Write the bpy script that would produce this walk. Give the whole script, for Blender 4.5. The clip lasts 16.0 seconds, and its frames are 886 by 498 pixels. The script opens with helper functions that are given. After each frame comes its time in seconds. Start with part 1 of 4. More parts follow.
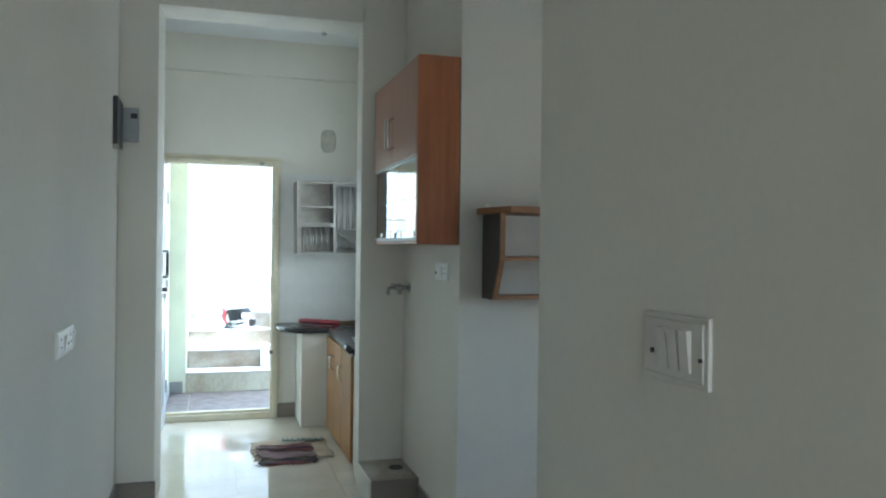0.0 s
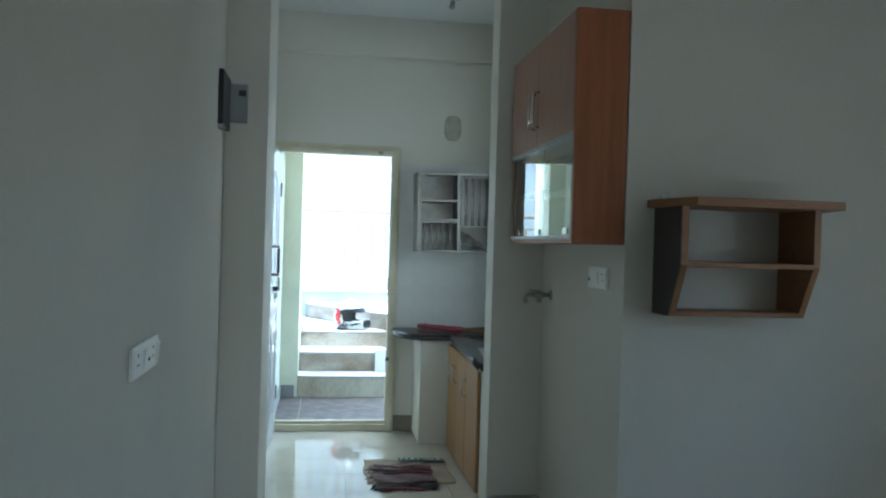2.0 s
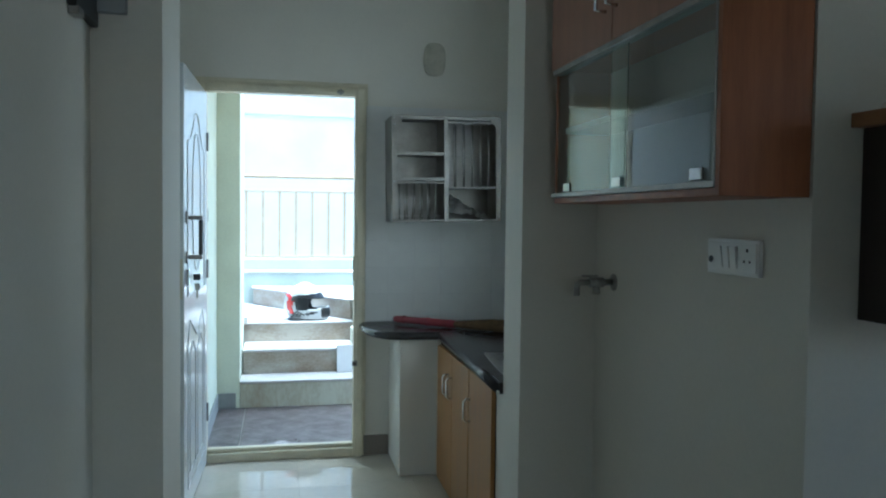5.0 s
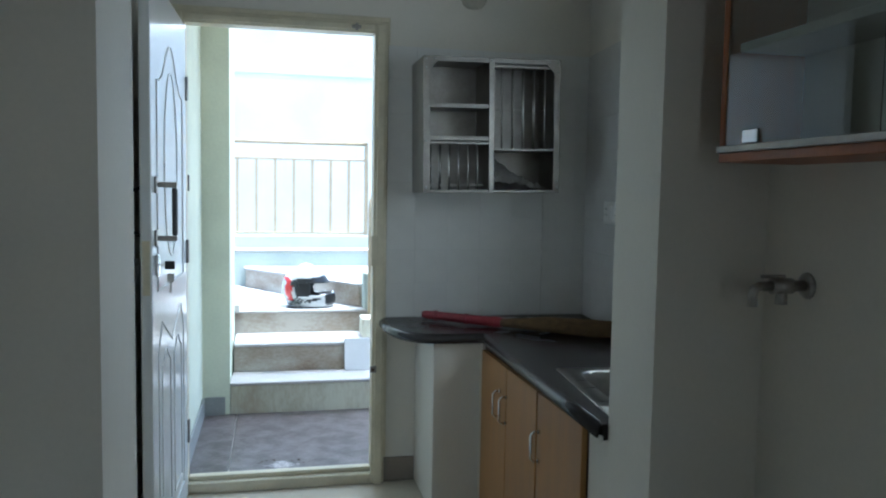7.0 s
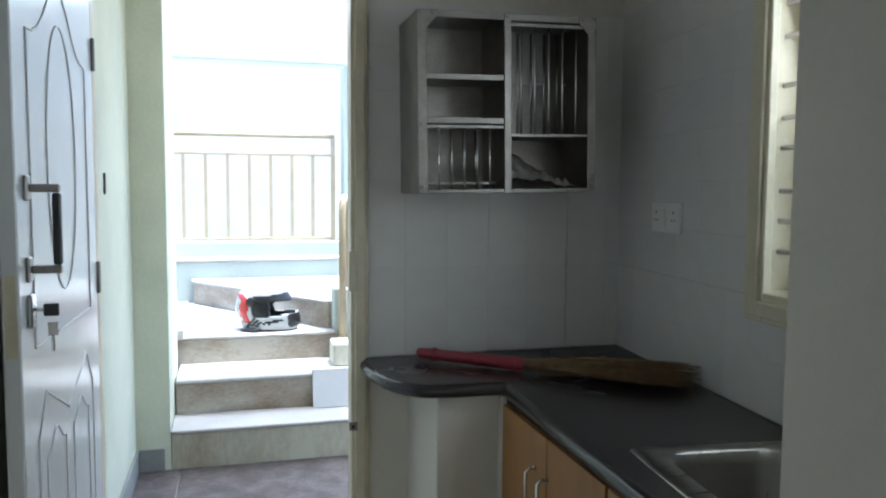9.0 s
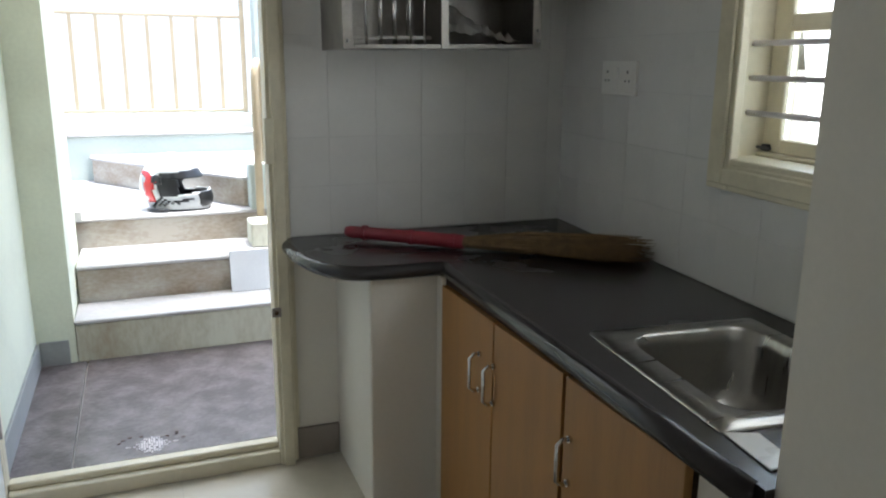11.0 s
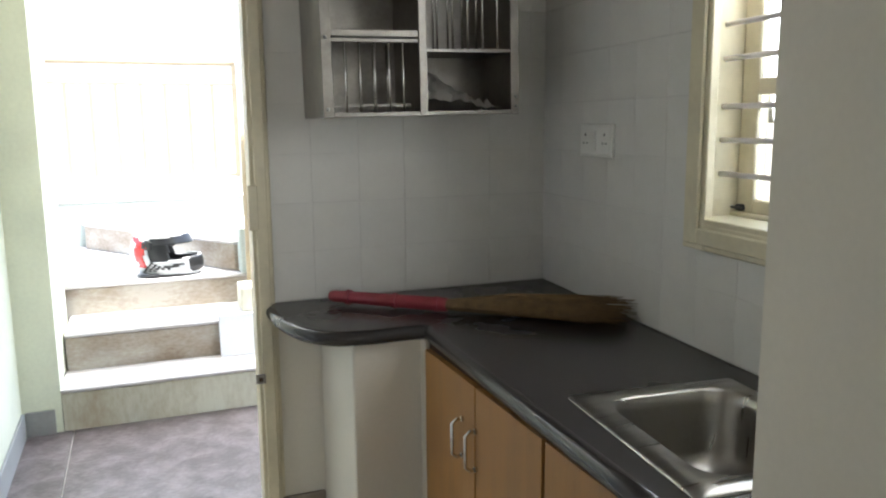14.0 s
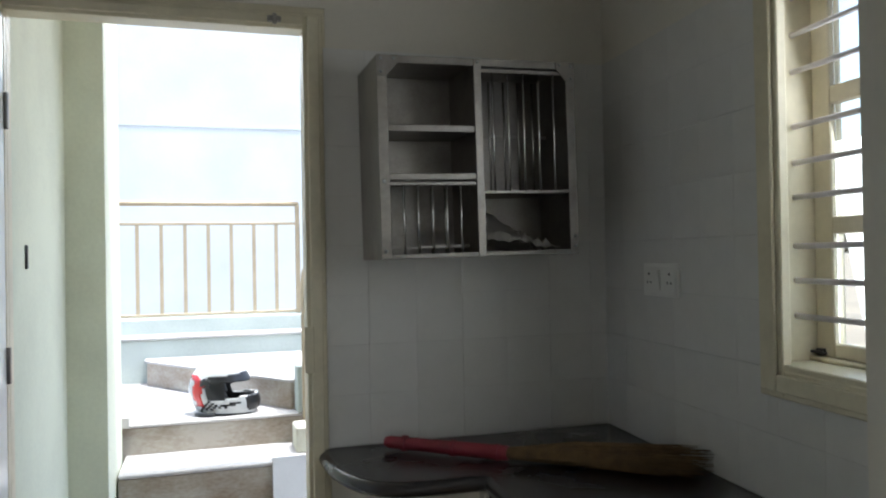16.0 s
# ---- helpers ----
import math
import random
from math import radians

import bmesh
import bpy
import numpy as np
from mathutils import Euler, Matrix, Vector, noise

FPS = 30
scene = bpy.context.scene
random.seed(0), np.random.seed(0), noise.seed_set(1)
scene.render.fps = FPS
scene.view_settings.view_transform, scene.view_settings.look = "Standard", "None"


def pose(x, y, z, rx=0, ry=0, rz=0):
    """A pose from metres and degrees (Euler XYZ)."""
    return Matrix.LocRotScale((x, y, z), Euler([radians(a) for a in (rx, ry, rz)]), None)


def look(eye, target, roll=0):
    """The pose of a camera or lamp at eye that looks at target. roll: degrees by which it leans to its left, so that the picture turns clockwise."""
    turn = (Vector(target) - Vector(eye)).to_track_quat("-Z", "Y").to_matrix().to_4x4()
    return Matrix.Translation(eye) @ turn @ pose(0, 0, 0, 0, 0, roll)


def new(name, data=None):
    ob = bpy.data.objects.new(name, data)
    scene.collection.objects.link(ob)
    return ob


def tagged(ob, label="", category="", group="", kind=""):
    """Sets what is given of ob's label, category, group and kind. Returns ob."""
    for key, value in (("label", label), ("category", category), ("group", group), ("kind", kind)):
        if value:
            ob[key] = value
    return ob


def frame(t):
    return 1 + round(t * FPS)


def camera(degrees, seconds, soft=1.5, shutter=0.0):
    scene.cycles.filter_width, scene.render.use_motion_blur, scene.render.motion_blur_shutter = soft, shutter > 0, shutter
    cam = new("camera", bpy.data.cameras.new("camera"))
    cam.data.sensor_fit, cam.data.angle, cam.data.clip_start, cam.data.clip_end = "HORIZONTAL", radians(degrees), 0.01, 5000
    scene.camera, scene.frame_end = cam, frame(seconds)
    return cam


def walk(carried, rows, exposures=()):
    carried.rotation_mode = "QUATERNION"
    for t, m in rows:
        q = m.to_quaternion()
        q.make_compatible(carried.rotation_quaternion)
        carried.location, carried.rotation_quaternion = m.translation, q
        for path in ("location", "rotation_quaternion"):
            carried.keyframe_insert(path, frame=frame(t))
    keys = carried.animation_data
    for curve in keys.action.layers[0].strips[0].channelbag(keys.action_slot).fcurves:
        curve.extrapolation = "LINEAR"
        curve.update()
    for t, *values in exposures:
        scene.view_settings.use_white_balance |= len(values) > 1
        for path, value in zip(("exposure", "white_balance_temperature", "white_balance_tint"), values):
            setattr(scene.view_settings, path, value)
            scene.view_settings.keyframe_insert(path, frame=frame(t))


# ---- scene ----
cam = camera(59.4, 16.0, soft=2.1)
# stops and white balance along the way, and the openings' daylight and fill lamps in watts
EXPOSURES = [(0.0, 3.3, 5050, -2), (0.5, 3.0, 4950, -4), (2.0, 2.55, 4850, -6), (4.0, 2.2, 4800, -6), (7.0, 2.05, 5000, 1), (8.2, 2.0, 5250, 4), (10.5, 2.05, 5650, 7), (11.0, 2.2, 5800, 8), (12.0, 2.65, 6000, 9), (12.5, 2.75, 6050, 9), (13.5, 2.75, 6050, 9), (14.5, 2.7, 6050, 9), (15.5, 2.05, 5850, 8), (16.0, 1.75, 5800, 8)]
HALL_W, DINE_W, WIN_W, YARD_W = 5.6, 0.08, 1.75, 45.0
PATH = [
    (0.0, (0.245, -0.165, 1.434), (0.817, 1.751, 1.430), 0.7),
    (0.5, (0.245, -0.063, 1.427), (0.688, 1.887, 1.415), 0.6),
    (1.0, (0.299, 0.134, 1.427), (0.604, 2.110, 1.404), 1.0),
    (1.5, (0.299, 0.302, 1.416), (0.512, 2.290, 1.389), 1.5),
    (2.0, (0.259, 0.530, 1.431), (0.554, 2.509, 1.419), 1.7),
    (2.5, (0.274, 0.757, 1.415), (0.565, 2.736, 1.411), 1.3),
    (3.0, (0.329, 1.026, 1.428), (0.561, 3.013, 1.422), 1.4),
    (3.5, (0.306, 1.269, 1.422), (0.541, 3.255, 1.416), 1.1),
    (4.0, (0.305, 1.502, 1.410), (0.675, 3.467, 1.381), 0.7),
    (6.5, (0.306, 2.609, 1.384), (0.727, 4.560, 1.256), 0.8),
    (7.0, (0.272, 2.866, 1.378), (0.702, 4.813, 1.231), 1.0),
    (7.5, (0.238, 3.076, 1.386), (0.734, 5.006, 1.215), 0.6),
    (8.0, (0.284, 3.335, 1.387), (0.754, 5.271, 1.211), 0.4),
    (8.2, (0.315, 3.434, 1.393), (0.763, 5.375, 1.225), 0.4),
    (10.3, (0.339, 3.941, 1.370), (1.048, 5.805, 1.209), 0.1),
    (10.5, (0.353, 3.955, 1.364), (1.069, 5.813, 1.177), 0.1),
    (11.0, (0.364, 3.986, 1.337), (1.069, 5.799, 0.871), 0.5),
    (11.5, (0.370, 4.000, 1.316), (1.052, 5.748, 0.624), 0.4),
    (12.0, (0.382, 4.005, 1.301), (1.043, 5.704, 0.478), 0.3),
    (12.2, (0.389, 4.005, 1.303), (1.044, 5.704, 0.447), 0.2),
    (12.5, (0.399, 4.006, 1.307), (1.048, 5.709, 0.485), 0.0),
    (13.0, (0.402, 3.987, 1.322), (1.076, 5.749, 0.658), -0.2),
    (13.5, (0.406, 3.970, 1.333), (1.102, 5.775, 0.825), -0.4),
    (14.0, (0.406, 3.963, 1.357), (1.125, 5.801, 1.035), -0.5),
    (14.5, (0.407, 3.963, 1.370), (1.133, 5.820, 1.215), -0.6),
    (15.0, (0.406, 3.969, 1.374), (1.125, 5.835, 1.364), -0.8),
    (15.5, (0.411, 3.984, 1.376), (1.107, 5.858, 1.452), -0.9),
    (16.0, (0.424, 4.015, 1.380), (1.015, 5.925, 1.398), -1.0),
]
walk(cam, [(t, look(e, g, r)) for t, e, g, r in PATH], EXPOSURES)

# ---- world, sun, large lights ----
world = bpy.data.worlds.new("world")
scene.world = world
world.use_nodes = True
wn = world.node_tree
sky = wn.nodes.new("ShaderNodeTexSky")
sky.sky_type, sky.sun_disc = "NISHITA", False
SUN_WAY = Vector((-0.20, 0.10, -0.97)).normalized()
sky.sun_elevation = math.asin(-SUN_WAY.z)
sky.sun_rotation = math.atan2(-SUN_WAY.x, -SUN_WAY.y)
sky.air_density, sky.dust_density = 1.2, 5.0
wn.links.new(sky.outputs[0], wn.nodes["Background"].inputs[0])
wn.nodes["Background"].inputs[1].default_value = 0.15
sun = new("sun", bpy.data.lights.new("sun", "SUN"))
sun.data.energy, sun.data.angle, sun.data.color = 1.7, radians(0.53), (1.0, 0.95, 0.87)
sun.rotation_mode = "QUATERNION"
sun.rotation_quaternion = SUN_WAY.to_track_quat("-Z", "Y")


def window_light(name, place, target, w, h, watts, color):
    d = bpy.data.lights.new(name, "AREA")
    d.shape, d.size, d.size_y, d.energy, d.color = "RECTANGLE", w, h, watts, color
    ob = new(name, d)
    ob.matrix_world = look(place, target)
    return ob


# daylight in the hall's window behind the walker, and in the kitchen's openings
window_light("hall_window_light", (0.4, -3.44, 1.5), (0.4, 0, 1.4), 1.5, 1.2, HALL_W, (1.0, 0.91, 0.80))
# fill lamp in an added, unseen dining window, to lift the passage wall
window_light("dining_fill_light", (2.94, 1.80, 1.5), (0, 1.80, 1.4), 0.9, 1.1, DINE_W, (0.92, 0.97, 1.0))
window_light("kitchen_window_light", (1.80, 5.12, 1.57), (0.5, 5.22, 1.3), 0.7, 0.85, WIN_W, (1.0, 0.98, 0.94))
# fill lamp added between porch roof and neighbour's wall, in place of open sky
window_light("yard_sky_fill", (0.55, 9.5, 4.1), (0.6, 5.2, 0.6), 3.8, 3.2, YARD_W, (1.0, 0.985, 0.95))


# ---- materials ----
def material(name, color, rough=0.6, metal=0.0, vary=0.08, scale=6.0, fine=60.0, bump=0.05, tint=None, stretch=None, coat=0.0, island=0.0):
    m = bpy.data.materials.new(name)
    m.use_nodes = True
    nt = m.node_tree
    b = nt.nodes["Principled BSDF"]
    tc = nt.nodes.new("ShaderNodeTexCoord")
    mp = nt.nodes.new("ShaderNodeMapping")
    mp.inputs["Scale"].default_value = stretch or (1, 1, 1)
    nt.links.new(tc.outputs["Object"], mp.inputs["Vector"])
    n1 = nt.nodes.new("ShaderNodeTexNoise")
    n1.inputs["Scale"].default_value, n1.inputs["Detail"].default_value = scale, 6
    n2 = nt.nodes.new("ShaderNodeTexNoise")
    n2.inputs["Scale"].default_value, n2.inputs["Detail"].default_value = fine, 3
    for n in (n1, n2):
        nt.links.new(mp.outputs[0], n.inputs["Vector"])
    mix = nt.nodes.new("ShaderNodeMix")
    mix.data_type = "RGBA"
    dark = tint or tuple(c * (1 - 3.0 * vary) for c in color)
    mix.inputs["A"].default_value = (*dark, 1)
    mix.inputs["B"].default_value = (*color, 1)
    ramp = nt.nodes.new("ShaderNodeMapRange")
    ramp.inputs["From Min"].default_value, ramp.inputs["From Max"].default_value = 0.28, 0.62
    add = nt.nodes.new("ShaderNodeMath")
    add.operation = "MULTIPLY_ADD"
    nt.links.new(n2.outputs["Fac"], add.inputs[0])
    add.inputs[1].default_value = 0.35
    nt.links.new(n1.outputs["Fac"], add.inputs[2])
    sub = nt.nodes.new("ShaderNodeMath")
    sub.operation = "SUBTRACT"
    nt.links.new(add.outputs[0], sub.inputs[0])
    sub.inputs[1].default_value = 0.175
    nt.links.new(sub.outputs[0], ramp.inputs["Value"])
    nt.links.new(ramp.outputs[0], mix.inputs["Factor"])
    out = mix.outputs["Result"]
    if island:
        info = nt.nodes.new("ShaderNodeObjectInfo")
        hsv = nt.nodes.new("ShaderNodeHueSaturation")
        mr = nt.nodes.new("ShaderNodeMapRange")
        mr.inputs["To Min"].default_value, mr.inputs["To Max"].default_value = 1 - island, 1 + island
        nt.links.new(info.outputs["Random"], mr.inputs["Value"])
        nt.links.new(mr.outputs[0], hsv.inputs["Value"])
        nt.links.new(out, hsv.inputs["Color"])
        out = hsv.outputs[0]
    nt.links.new(out, b.inputs["Base Color"])
    rr = nt.nodes.new("ShaderNodeMapRange")
    rr.inputs["To Min"].default_value, rr.inputs["To Max"].default_value = rough * 0.85, min(1, rough * 1.2)
    nt.links.new(n1.outputs["Fac"], rr.inputs["Value"])
    nt.links.new(rr.outputs[0], b.inputs["Roughness"])
    b.inputs["Metallic"].default_value = metal
    b.inputs["Coat Weight"].default_value = coat
    b.inputs["Coat Roughness"].default_value = 0.08
    if bump:
        bp = nt.nodes.new("ShaderNodeBump")
        bp.inputs["Strength"].default_value, bp.inputs["Distance"].default_value = bump, 0.01
        nt.links.new(add.outputs[0], bp.inputs["Height"])
        nt.links.new(bp.outputs[0], b.inputs["Normal"])
    return m


def glass(name, color=(0.93, 0.98, 0.96), rough=0.0):
    m = bpy.data.materials.new(name)
    m.use_nodes = True
    b = m.node_tree.nodes["Principled BSDF"]
    b.inputs["Base Color"].default_value = (*color, 1)
    b.inputs["Roughness"].default_value = rough
    b.inputs["Transmission Weight"].default_value = 1.0
    b.inputs["IOR"].default_value = 1.5
    return m


PAINT = material("cream_wall_paint", (0.73, 0.695, 0.615), 0.62, vary=0.025, scale=1.3, fine=90, bump=0.06)
CEIL = material("white_ceiling_paint", (0.78, 0.78, 0.76), 0.8, vary=0.02, scale=1.5, bump=0.05)
YARD = material("white_outer_plaster", (0.66, 0.70, 0.70), 0.85, vary=0.04, scale=2, bump=0.15)
GREEN = material("pale_green_outer_paint", (0.68, 0.71, 0.57), 0.75, vary=0.05, scale=2.5, bump=0.12)
OUTER = material("pale_outer_plaster", (0.42, 0.47, 0.44), 0.85, vary=0.06, scale=2, bump=0.15)
FLOOR = material("polished_beige_tile", (0.60, 0.55, 0.45), 0.07, vary=0.035, scale=4, fine=30, bump=0.004, island=0.02)
GROUT = material("beige_grout", (0.48, 0.44, 0.36), 0.9, bump=0.05)
SKIRT = material("taupe_skirting_tile", (0.27, 0.23, 0.19), 0.3, vary=0.06, scale=5, bump=0.01)
WTILE = material("white_glazed_wall_tile", (0.76, 0.75, 0.72), 0.22, vary=0.015, scale=8, bump=0.01, island=0.012)
WGROUT = material("grey_white_joint", (0.70, 0.69, 0.66), 0.9, bump=0.05)
CREAM = material("cream_enamel_paint", (0.72, 0.66, 0.49), 0.38, vary=0.05, scale=7, bump=0.05)
DOORW = material("white_door_skin", (0.78, 0.80, 0.80), 0.18, vary=0.015, scale=5, bump=0.01)
SLATE = material("dark_slate_tile", (0.085, 0.068, 0.068), 0.30, vary=0.14, scale=9, fine=55, bump=0.5, tint=(0.20, 0.175, 0.175), island=0.06)
CEMENT = material("stained_cement", (0.42, 0.39, 0.34), 0.85, vary=0.1, scale=3.0, fine=40, bump=0.25, tint=(0.22, 0.165, 0.115), stretch=(1, 1, 2))
FIRST = material("greenish_stained_plaster", (0.50, 0.50, 0.41), 0.85, vary=0.1, scale=2.2, fine=35, bump=0.2, tint=(0.33, 0.28, 0.20), stretch=(1.6, 1.6, 0.7))
TREAD = material("pale_cement_tread", (0.46, 0.45, 0.44), 0.8, vary=0.07, scale=4, fine=60, bump=0.15)
GRANITE = material("black_granite", (0.030, 0.026, 0.026), 0.26, vary=0.01, scale=2, fine=200, bump=0)
STEEL = material("brushed_steel", (0.40, 0.385, 0.36), 0.28, 1.0, vary=0.08, scale=5, fine=120, bump=0.01, stretch=(1, 8, 1))
DULL = material("dull_aluminium", (0.36, 0.34, 0.315), 0.40, 0.9, vary=0.09, scale=12, fine=90, bump=0.03)
CHROME = material("chrome", (0.65, 0.65, 0.64), 0.14, 1.0, vary=0.02, bump=0)
TAPM = material("water_stained_chrome", (0.42, 0.41, 0.39), 0.30, 1.0, vary=0.1, scale=40, bump=0.02)
BROWN = material("orange_brown_laminate", (0.36, 0.125, 0.045), 0.42, vary=0.10, scale=3, fine=30, bump=0.02, stretch=(9, 9, 0.8))
PINKW = material("rosy_beech_laminate", (0.40, 0.20, 0.125), 0.40, vary=0.06, scale=3, fine=30, bump=0.02, stretch=(9, 9, 0.8))
BEECH = material("golden_beech_laminate", (0.37, 0.185, 0.050), 0.42, vary=0.06, scale=3, fine=26, bump=0.02, stretch=(7, 7, 0.7))
SHELFW = material("honey_wood_laminate", (0.33, 0.165, 0.07), 0.5, vary=0.08, scale=3, fine=30, bump=0.02, stretch=(0.8, 9, 9))
# the shelf's side in shade, with the shade put into the colour
SHADEW = material("shaded_side_laminate", (0.028, 0.018, 0.015), 0.35, vary=0.1, scale=4, bump=0.02, stretch=(9, 9, 1))
EDGE = material("worn_dark_edge", (0.085, 0.05, 0.03), 0.8, vary=0.2, scale=14, fine=80, bump=0.2)
INSIDE = material("pale_laminate_inside", (0.50, 0.47, 0.40), 0.5, vary=0.03, bump=0.01)
PLASTIC = material("white_switch_plastic", (0.82, 0.815, 0.78), 0.28, vary=0.01, bump=0)
BARS = material("lilac_grey_bar_paint", (0.60, 0.57, 0.61), 0.45, vary=0.05, scale=20, bump=0.03)
# switch plastic toned down close to the wall paint
TONED = material("wall_toned_plastic", (0.66, 0.63, 0.575), 0.5, vary=0.03, scale=9, bump=0.01)
GREYP = material("grey_plastic", (0.36, 0.37, 0.38), 0.4, vary=0.03, bump=0)
DARKP = material("dark_plastic", (0.02, 0.02, 0.022), 0.35, vary=0.05, bump=0)
BLACK = material("black_recess", (0.008, 0.008, 0.008), 0.6, vary=0.05, bump=0)
RAIL = material("cream_rail_paint", (0.40, 0.33, 0.22), 0.5, vary=0.06, scale=9, bump=0.05)
RED = material("red_plastic_grip", (0.30, 0.035, 0.05), 0.38, vary=0.1, scale=12, bump=0.03)
STRAW = material("dry_broom_grass", (0.20, 0.125, 0.055), 0.85, vary=0.16, scale=30, fine=150, bump=0.2)
SACK = material("beige_sackcloth", (0.46, 0.38, 0.27), 0.9, vary=0.06, scale=9, fine=260, bump=0.25)
TEAL = material("dark_teal_print", (0.012, 0.085, 0.10), 0.85, vary=0.08, fine=200, bump=0.1)
PRINT = material("cream_print", (0.58, 0.54, 0.44), 0.85, vary=0.04, fine=200, bump=0.1)
RAGG = material("mauve_rag_cloth", (0.30, 0.21, 0.21), 0.95, vary=0.18, scale=6, fine=160, bump=0.5, tint=(0.09, 0.055, 0.06), stretch=(1, 6, 1))
RAGR = material("red_rag_stripe", (0.22, 0.05, 0.055), 0.95, vary=0.1, scale=9, fine=160, bump=0.4)
RAGD = material("dark_rag_edge", (0.04, 0.032, 0.036), 0.95, vary=0.1, scale=9, fine=160, bump=0.4)
PAPER = material("crumpled_grey_paper", (0.60, 0.575, 0.53), 0.8, vary=0.05, scale=6, bump=0.1)
CHALK = material("white_chalk", (0.75, 0.70, 0.70), 0.95, vary=0.06, scale=60, bump=0.1)
HWHITE = material("white_helmet_shell", (0.48, 0.50, 0.51), 0.16, vary=0.05, scale=8, bump=0, coat=0.5)
HRED = material("red_helmet_graphic", (0.50, 0.02, 0.02), 0.2, vary=0.05, bump=0, coat=0.5)
HBLACK = material("black_helmet_trim", (0.012, 0.013, 0.015), 0.3, vary=0.05, bump=0)
BOARD = material("white_board", (0.62, 0.64, 0.66), 0.5, vary=0.03, scale=3, bump=0.02)
PATCH = material("old_grey_cream_patch", (0.52, 0.49, 0.40), 0.85, vary=0.08, scale=16, bump=0.15)
EARTH = material("dry_ground", (0.24, 0.20, 0.15), 0.95, vary=0.12, scale=0.6, fine=12, bump=0.2)
PANE = glass("clear_window_glass")
SMOKE = glass("cabinet_glass", (0.86, 0.93, 0.91))


# ---- mesh tools ----
def bm_box(bm, x0, x1, y0, y1, z0, z1, bevel=0.0, seg=1):
    vs = [bm.verts.new((x, y, z)) for x in (x0, x1) for y in (y0, y1) for z in (z0, z1)]
    fs = [bm.faces.new([vs[i] for i in q]) for q in ((0, 1, 3, 2), (4, 6, 7, 5), (0, 4, 5, 1), (2, 3, 7, 6), (0, 2, 6, 4), (1, 5, 7, 3))]
    if bevel:
        es = list({e for f in fs for e in f.edges})
        bmesh.ops.bevel(bm, geom=es, offset=bevel, segments=seg, affect="EDGES", profile=0.7)
    return bm


def boxes(*rows, bevel=0.0, seg=1):
    bm = bmesh.new()
    for r in rows:
        bm_box(bm, *r, bevel=bevel, seg=seg)
    return bm


def bm_loft(bm, rings, closed=True, caps=True):
    rs = [[bm.verts.new(p) for p in ring] for ring in rings]
    n = len(rs[0])
    for a, b in zip(rs, rs[1:]):
        for i in range(n if closed else n - 1):
            j = (i + 1) % n
            bm.faces.new((a[i], a[j], b[j], b[i]))
    if caps and closed:
        bm.faces.new(rs[0][::-1])
        bm.faces.new(rs[-1])
    return bm


def bm_tube(bm, path, r, n=8, flat=1.0, caps=True):
    """A swept tube along a path; r a number or one for each point."""
    pts = [Vector(p) for p in path]
    rad = r if isinstance(r, (list, tuple)) else [r] * len(pts)
    rings, up = [], None
    for i, p in enumerate(pts):
        d = (pts[min(i + 1, len(pts) - 1)] - pts[max(i - 1, 0)]).normalized()
        if up is None:
            up = Vector((0, 0, 1)) if abs(d.z) < 0.9 else Vector((1, 0, 0))
        s = d.cross(up).normalized()
        u = s.cross(d).normalized()
        up = u
        rings.append([p + s * math.cos(a) * rad[i] + u * math.sin(a) * rad[i] * flat for a in (math.tau * k / n for k in range(n))])
    return bm_loft(bm, rings, caps=caps)


def tube(path, r, n=8, flat=1.0):
    return bm_tube(bmesh.new(), path, r, n, flat)


def prism(outline, z0, z1, bevel=0.0, seg=2):
    bm = bmesh.new()
    bm_loft(bm, [[(x, y, z0) for x, y in outline], [(x, y, z1) for x, y in outline]])
    if bevel:
        bmesh.ops.recalc_face_normals(bm, faces=bm.faces)
        es = [e for e in bm.edges if len(e.link_faces) == 2 and e.calc_face_angle(0) > 0.5]
        bmesh.ops.bevel(bm, geom=es, offset=bevel, segments=seg, affect="EDGES", profile=0.6)
    return bm


def finish(bm, name, smooth=False):
    bmesh.ops.recalc_face_normals(bm, faces=bm.faces)
    if smooth:
        for f in bm.faces:
            f.smooth = True
    me = bpy.data.meshes.new(name)
    bm.to_mesh(me)
    bm.free()
    return me


def solid(name, bm, mat, label, category="", kind="", group="", smooth=False):
    """A thing of one mesh."""
    me = finish(bm, name, smooth)
    me.materials.append(mat)
    return tagged(new(name, me), label, category, group, kind)


def thing(name, base, label, category="", group="", kind=""):
    """An empty at the base of a thing, to parent its parts."""
    ob = new(name)
    ob.empty_display_size = 0.05
    ob.matrix_world = base if isinstance(base, Matrix) else Matrix.Translation(base)
    return tagged(ob, label, category, group, kind)


def part(name, bm, mat, parent, label="", smooth=False, local=False):
    """One mesh under a thing or a part, in world places (or in the parent's own, if local)."""
    me = bm if isinstance(bm, bpy.types.Mesh) else finish(bm, name, smooth)
    if not me.materials:
        me.materials.append(mat)
    ob = new(name, me)
    ob.parent = parent
    if not local:
        chain, p = Matrix.Identity(4), parent
        while p is not None:
            chain = p.matrix_parent_inverse @ p.matrix_basis @ chain if p.parent else p.matrix_basis @ chain
            p = p.parent
        ob.matrix_parent_inverse = chain.inverted()
    return tagged(ob, label) if label else ob


# ---- structure ----
TOP = 3.13


def wall(name, rows, mat=PAINT, label="cream painted plaster wall"):
    return solid(name, boxes(*rows), mat, label, "wall", "structure")


